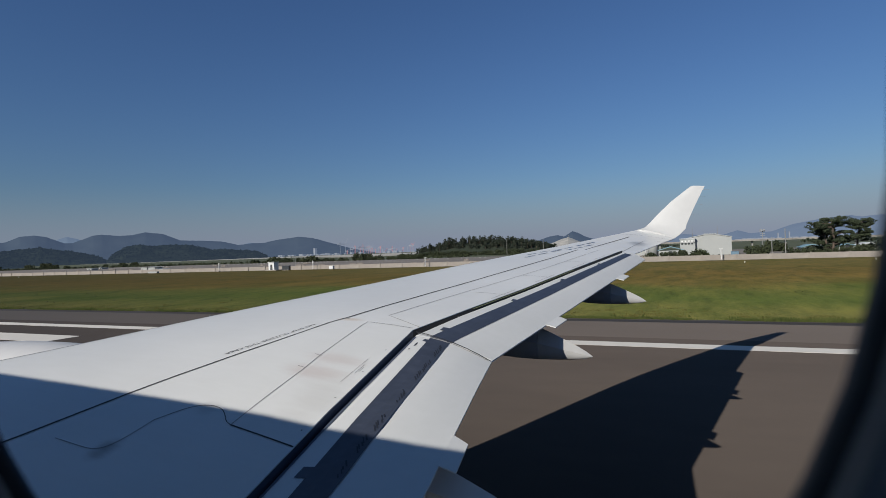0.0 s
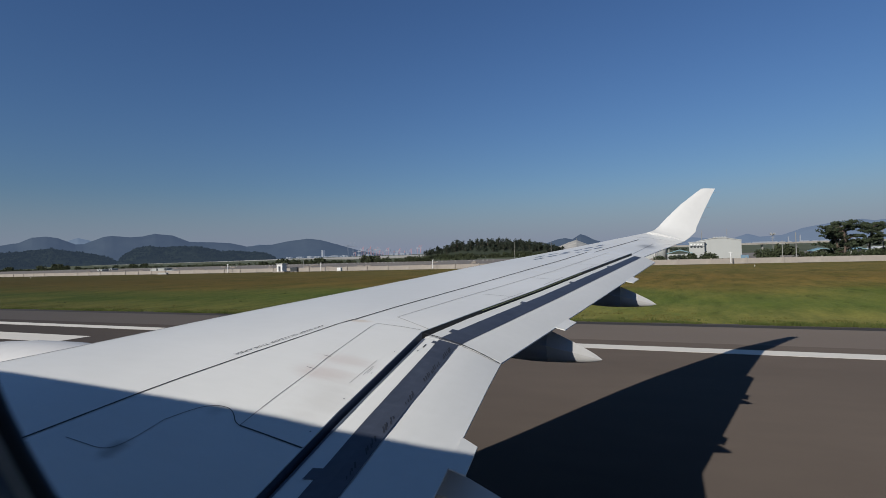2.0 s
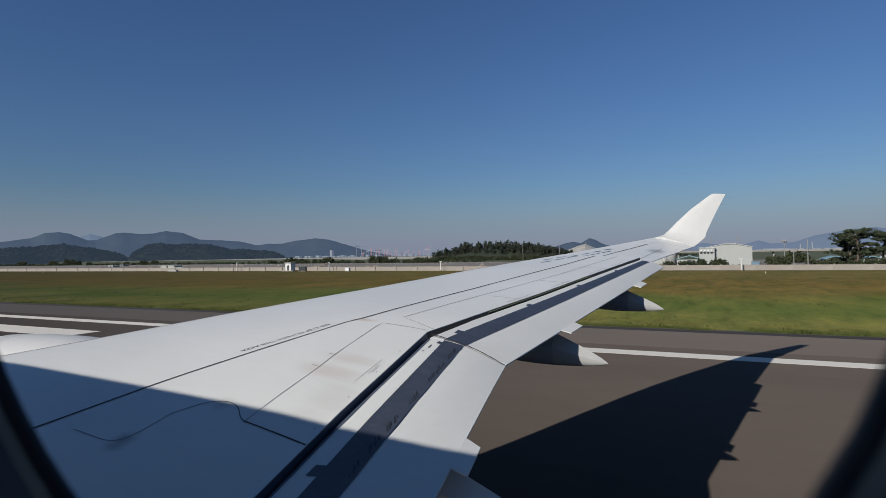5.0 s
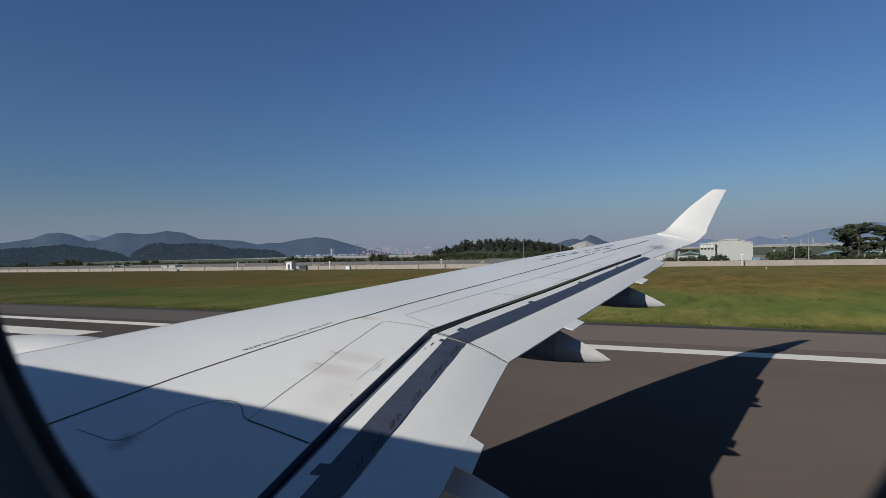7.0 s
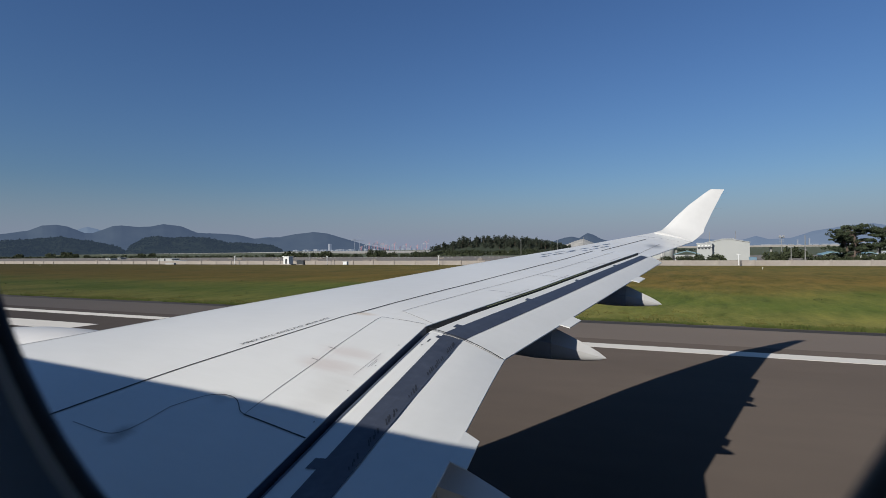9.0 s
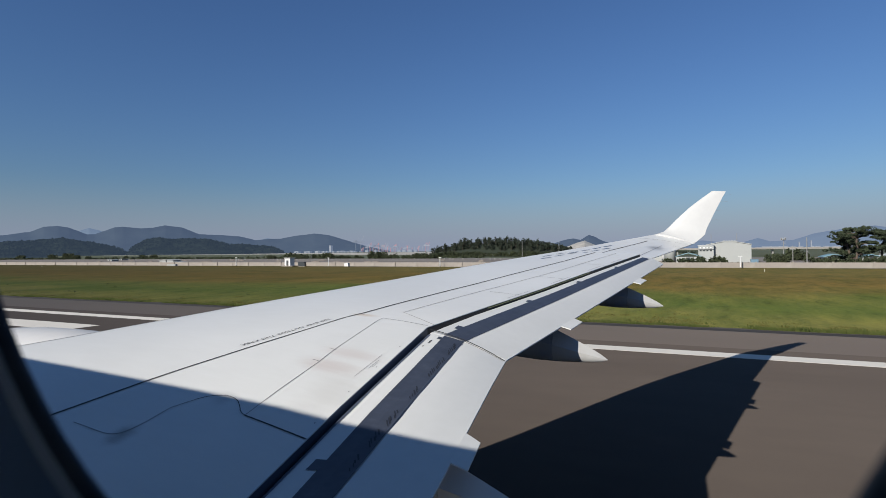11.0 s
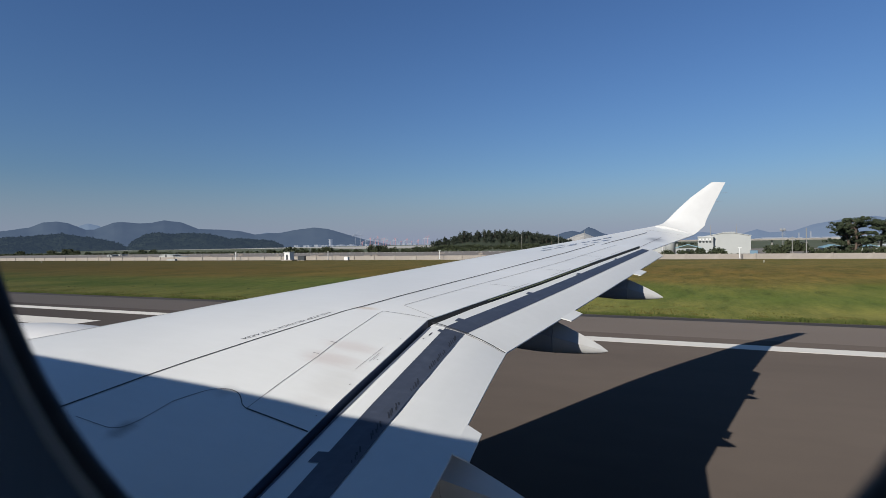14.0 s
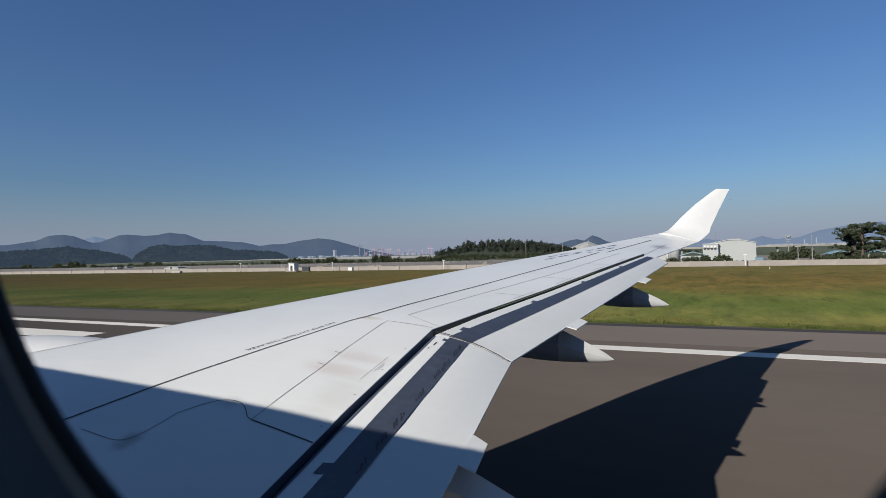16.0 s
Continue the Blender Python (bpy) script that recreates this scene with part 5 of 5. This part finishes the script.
# ---- airfield things past the window's view ----
def mast_tower(x, y, h):
    """Red and white lattice mast of three legs."""
    z = ground_z(y)
    t = empty("lattice_mast", (x, y, z), "red and white banded steel lattice mast", "mast")
    n = 9
    for k in range(n):
        z0, z1 = h * k / n, h * (k + 1) / n
        mat = REDPAINT if k % 2 == 0 else WHITEPAINT
        sec = bmesh.new()
        for sx, sy in ((-0.8, 0), (0.8, 0.0), (0, 1.2)):
            tube(sec, (sx, sy, z0), (sx, sy, z1), 0.09, 0.09, 6)
        for m in range(2):
            a, b = z0 + (z1 - z0) * m / 2, z0 + (z1 - z0) * (m + 1) / 2
            tube(sec, (-0.8, 0, a), (0.8, 0, b), 0.05, 0.05, 5)
            tube(sec, (0.8, 0, a), (0, 1.2, b), 0.05, 0.05, 5)
            tube(sec, (0, 1.2, a), (-0.8, 0, b), 0.05, 0.05, 5)
        part("mast_section", sec, mat, t)
    for sx in (-0.8, 0.8):
        part("aerial", a_tube((sx, 0, h), (sx, 0, h + 2.2), 0.05, 0.03, 6), STEEL, t)
    for k in range(4):
        part("dish", a_tube((-1.0, -0.1, h * (0.3 + 0.16 * k)), (-1.0, -0.5, h * (0.3 + 0.16 * k)), 0.35, 0.28, 12), WHITEPAINT, t)


mast_tower(32.5, 100, 13.5)

shelter = empty("equipment_shelter", (36.5, 99, ground_z(99)), "red and white striped equipment shelter on the grass", "shelter")
for k in range(8):
    part("stripe_panel", a_box(-2.6 + k * 0.65, -2.6 + (k + 1) * 0.65, -1.4, 1.4, 0.1, 3.1), REDPALE if k % 2 == 0 else WHITEPAINT, shelter)
part("roof", a_box(-2.7, 2.7, -1.5, 1.5, 3.1, 3.25, 0.03), ROOFGREY, shelter)
part("base", a_box(-3.0, 3.0, -1.8, 1.8, -0.05, 0.1), CONCRETE, shelter)


def short_sign(x, y):
    s = empty("marker_board", (x, y, ground_z(y)), "small square white marker board on two legs", "sign")
    part("board", a_box(-0.55, 0.55, -0.03, 0.03, 0.45, 1.15, 0.01), WHITEPAINT, s)
    for sx in (-0.4, 0.4):
        part("leg", a_tube((sx, 0, -0.1), (sx, 0, 0.45), 0.03, 0.03, 6), STEEL, s)


short_sign(38.0, 66)

sign = empty("distance_sign", (87.0, 38.6, ground_z(38)), "black runway distance sign with a white numeral", "sign")
part("board", a_box(-0.1, 0.1, -0.55, 0.55, 0.22, 1.75, 0.02), BLACK, sign)
part("base", a_box(-0.35, 0.35, -0.6, 0.6, -0.06, 0.16), CONCRETE, sign)
numeral = bpy.data.curves.new("numeral", "FONT")
numeral.body, numeral.size, numeral.align_x, numeral.extrude = "6", 1.35, "CENTER", 0.004
tmp = new("tmp_numeral", numeral)
bpy.context.view_layer.update()
num_me = bpy.data.meshes.new_from_object(tmp.evaluated_get(bpy.context.evaluated_depsgraph_get()))
bpy.data.objects.remove(tmp)
num_me.materials.append(WHITEPAINT)
for side in (-1, 1):
    o = new("numeral", num_me)
    o.parent = sign
    o.matrix_basis = Matrix.Translation((side * 0.104, 0, 0.5)) @ Euler((radians(90), 0, radians(90 * side))).to_matrix().to_4x4()


def approach_light(x, y):
    b = empty("approach_light_unit", (x, y, ground_z(y)), "yellow slope indicator light box on white legs", "light unit", "slope indicator lights")
    hood = [[(px, yy, pz) for px, pz in ((-0.85, 0.62), (0.9, 0.55), (0.9, 0.86), (-0.55, 0.95), (-0.85, 0.9))] for yy in (-0.35, 0.35)]
    lofted("housing", hood, YELLOW, b, smooth=False)
    for sx in (-0.5, 0.55):
        for sy in (-0.25, 0.25):
            part("leg", a_tube((sx, sy, -0.1), (sx, sy, 0.6), 0.05, 0.05, 7), WHITEPAINT, b)
    part("cable", a_tube((0.9, 0.1, 0.6), (1.15, 0.1, -0.05), 0.025, 0.025, 6), SEAM, b)


for x, y in ((78, 35), (77, 44), (76, 53), (75, 62)):
    approach_light(x, y)


def banded_mast(x, y, h, top):
    m = empty("weather_mast", (x, y, ground_z(y)), "thin red and white banded weather mast with instruments", "mast", "weather masts")
    n = 7
    for k in range(n):
        part("mast_section", a_tube((0, 0, h * k / n), (0, 0, h * (k + 1) / n), 0.16, 0.16, 8), REDPAINT if k % 2 == 0 else WHITEPAINT, m)
    part("crossarm", a_box(-0.9, 0.9, -0.05, 0.05, h, h + 0.1), STEEL, m)
    for sx in (-0.85, 0.85):
        part("instrument", a_tube((sx, 0, h + 0.1), (sx, 0, h + 0.5), 0.1, 0.16, 8), WHITEPAINT, m)
    if top:
        part("lightning_rod", a_tube((0, 0, h), (0, 0, h + 1.4), 0.04, 0.02, 6), STEEL, m)
    part("cabinet", a_box(-0.5, 0.5, 0.25, 0.9, 0, 1.3, 0.03), WHITEPAINT, m)


banded_mast(62.5, 118, 9.5, True)
banded_mast(72.0, 118, 9.0, False)

plat = empty("instrument_platform", (80, 119, ground_z(119)), "red and white instrument stand with a round platform", "stand", "instrument stands")
for sx, sy in ((-0.7, -0.7), (0.7, -0.7), (0.7, 0.7), (-0.7, 0.7)):
    part("leg", a_tube((sx, sy, 0), (sx * 0.6, sy * 0.6, 3.2), 0.12, 0.1, 7), REDPAINT, plat)
for k in range(2):
    part("platform", a_tube((0, 0, 2.4 + k), (0, 0, 2.65 + k), 1.4, 1.4, 18), WHITEPAINT if k else REDPAINT, plat)
part("beacon", a_tube((0, 0, 3.6), (0, 0, 4.2), 0.5, 0.4, 12), WHITEPAINT, plat)

copy_thing(plat, Matrix.Translation((113.5, 118, ground_z(118))))

sock = empty("windsock", (117, 118, ground_z(118)), "red and white windsock on a slender mast", "windsock")
part("pole", a_tube((0, 0, 0), (0, 0, 5.6), 0.09, 0.06, 8), REDPAINT, sock)
for k in range(5):
    a = Vector((-0.1 - k * 0.8, 0, 5.4 - 0.05 * k - 0.04 * k * k))
    b = Vector((-0.1 - (k + 1) * 0.8, 0, 5.4 - 0.05 * (k + 1) - 0.04 * (k + 1) ** 2))
    part("sock_band", a_tube(a, b, 0.62 - 0.07 * k, 0.62 - 0.07 * (k + 1), 14), REDPAINT if k % 2 == 0 else WHITEPAINT, sock)


# ---- runway lights ----
def inset_light(x, y):
    i = empty("inset_light", (x, y, 0.0), "flush round pale runway inset light", "runway light", "inset runway lights")
    part("rim", a_tube((0, 0, -0.02), (0, 0, 0.008), 0.17, 0.15, 28), STEEL, i)
    part("lens", a_tube((0, 0, 0.008), (0, 0, 0.014), 0.10, 0.085, 18), LENS, i)
    for a in range(6):
        c, d = 0.127 * math.cos(a * 1.047), 0.127 * math.sin(a * 1.047)
        part("bolt", a_tube((c, d, 0.006), (c, d, 0.012), 0.011, 0.010, 6), SEAM, i)


for x in (-54.0, -24.0, 6.0, 36.0, 66.0):
    for y in (9.8, 11.25, 12.7):
        inset_light(x, y)


def edge_light(x, y):
    e = empty("edge_light", (x, y, -0.004), "small elevated runway edge light with orange base", "runway light", "runway edge lights")
    part("base", a_tube((0, 0, 0), (0, 0, 0.04), 0.16, 0.15, 14), YELLOW, e)
    part("stem", a_tube((0, 0, 0.04), (0, 0, 0.22), 0.035, 0.035, 8), YELLOW, e)
    part("lens", a_tube((0, 0, 0.22), (0, 0, 0.38), 0.09, 0.06, 12), LENS, e)


for x in (-129, -77, -25, 26, 78, 130):
    edge_light(x, 23.8)
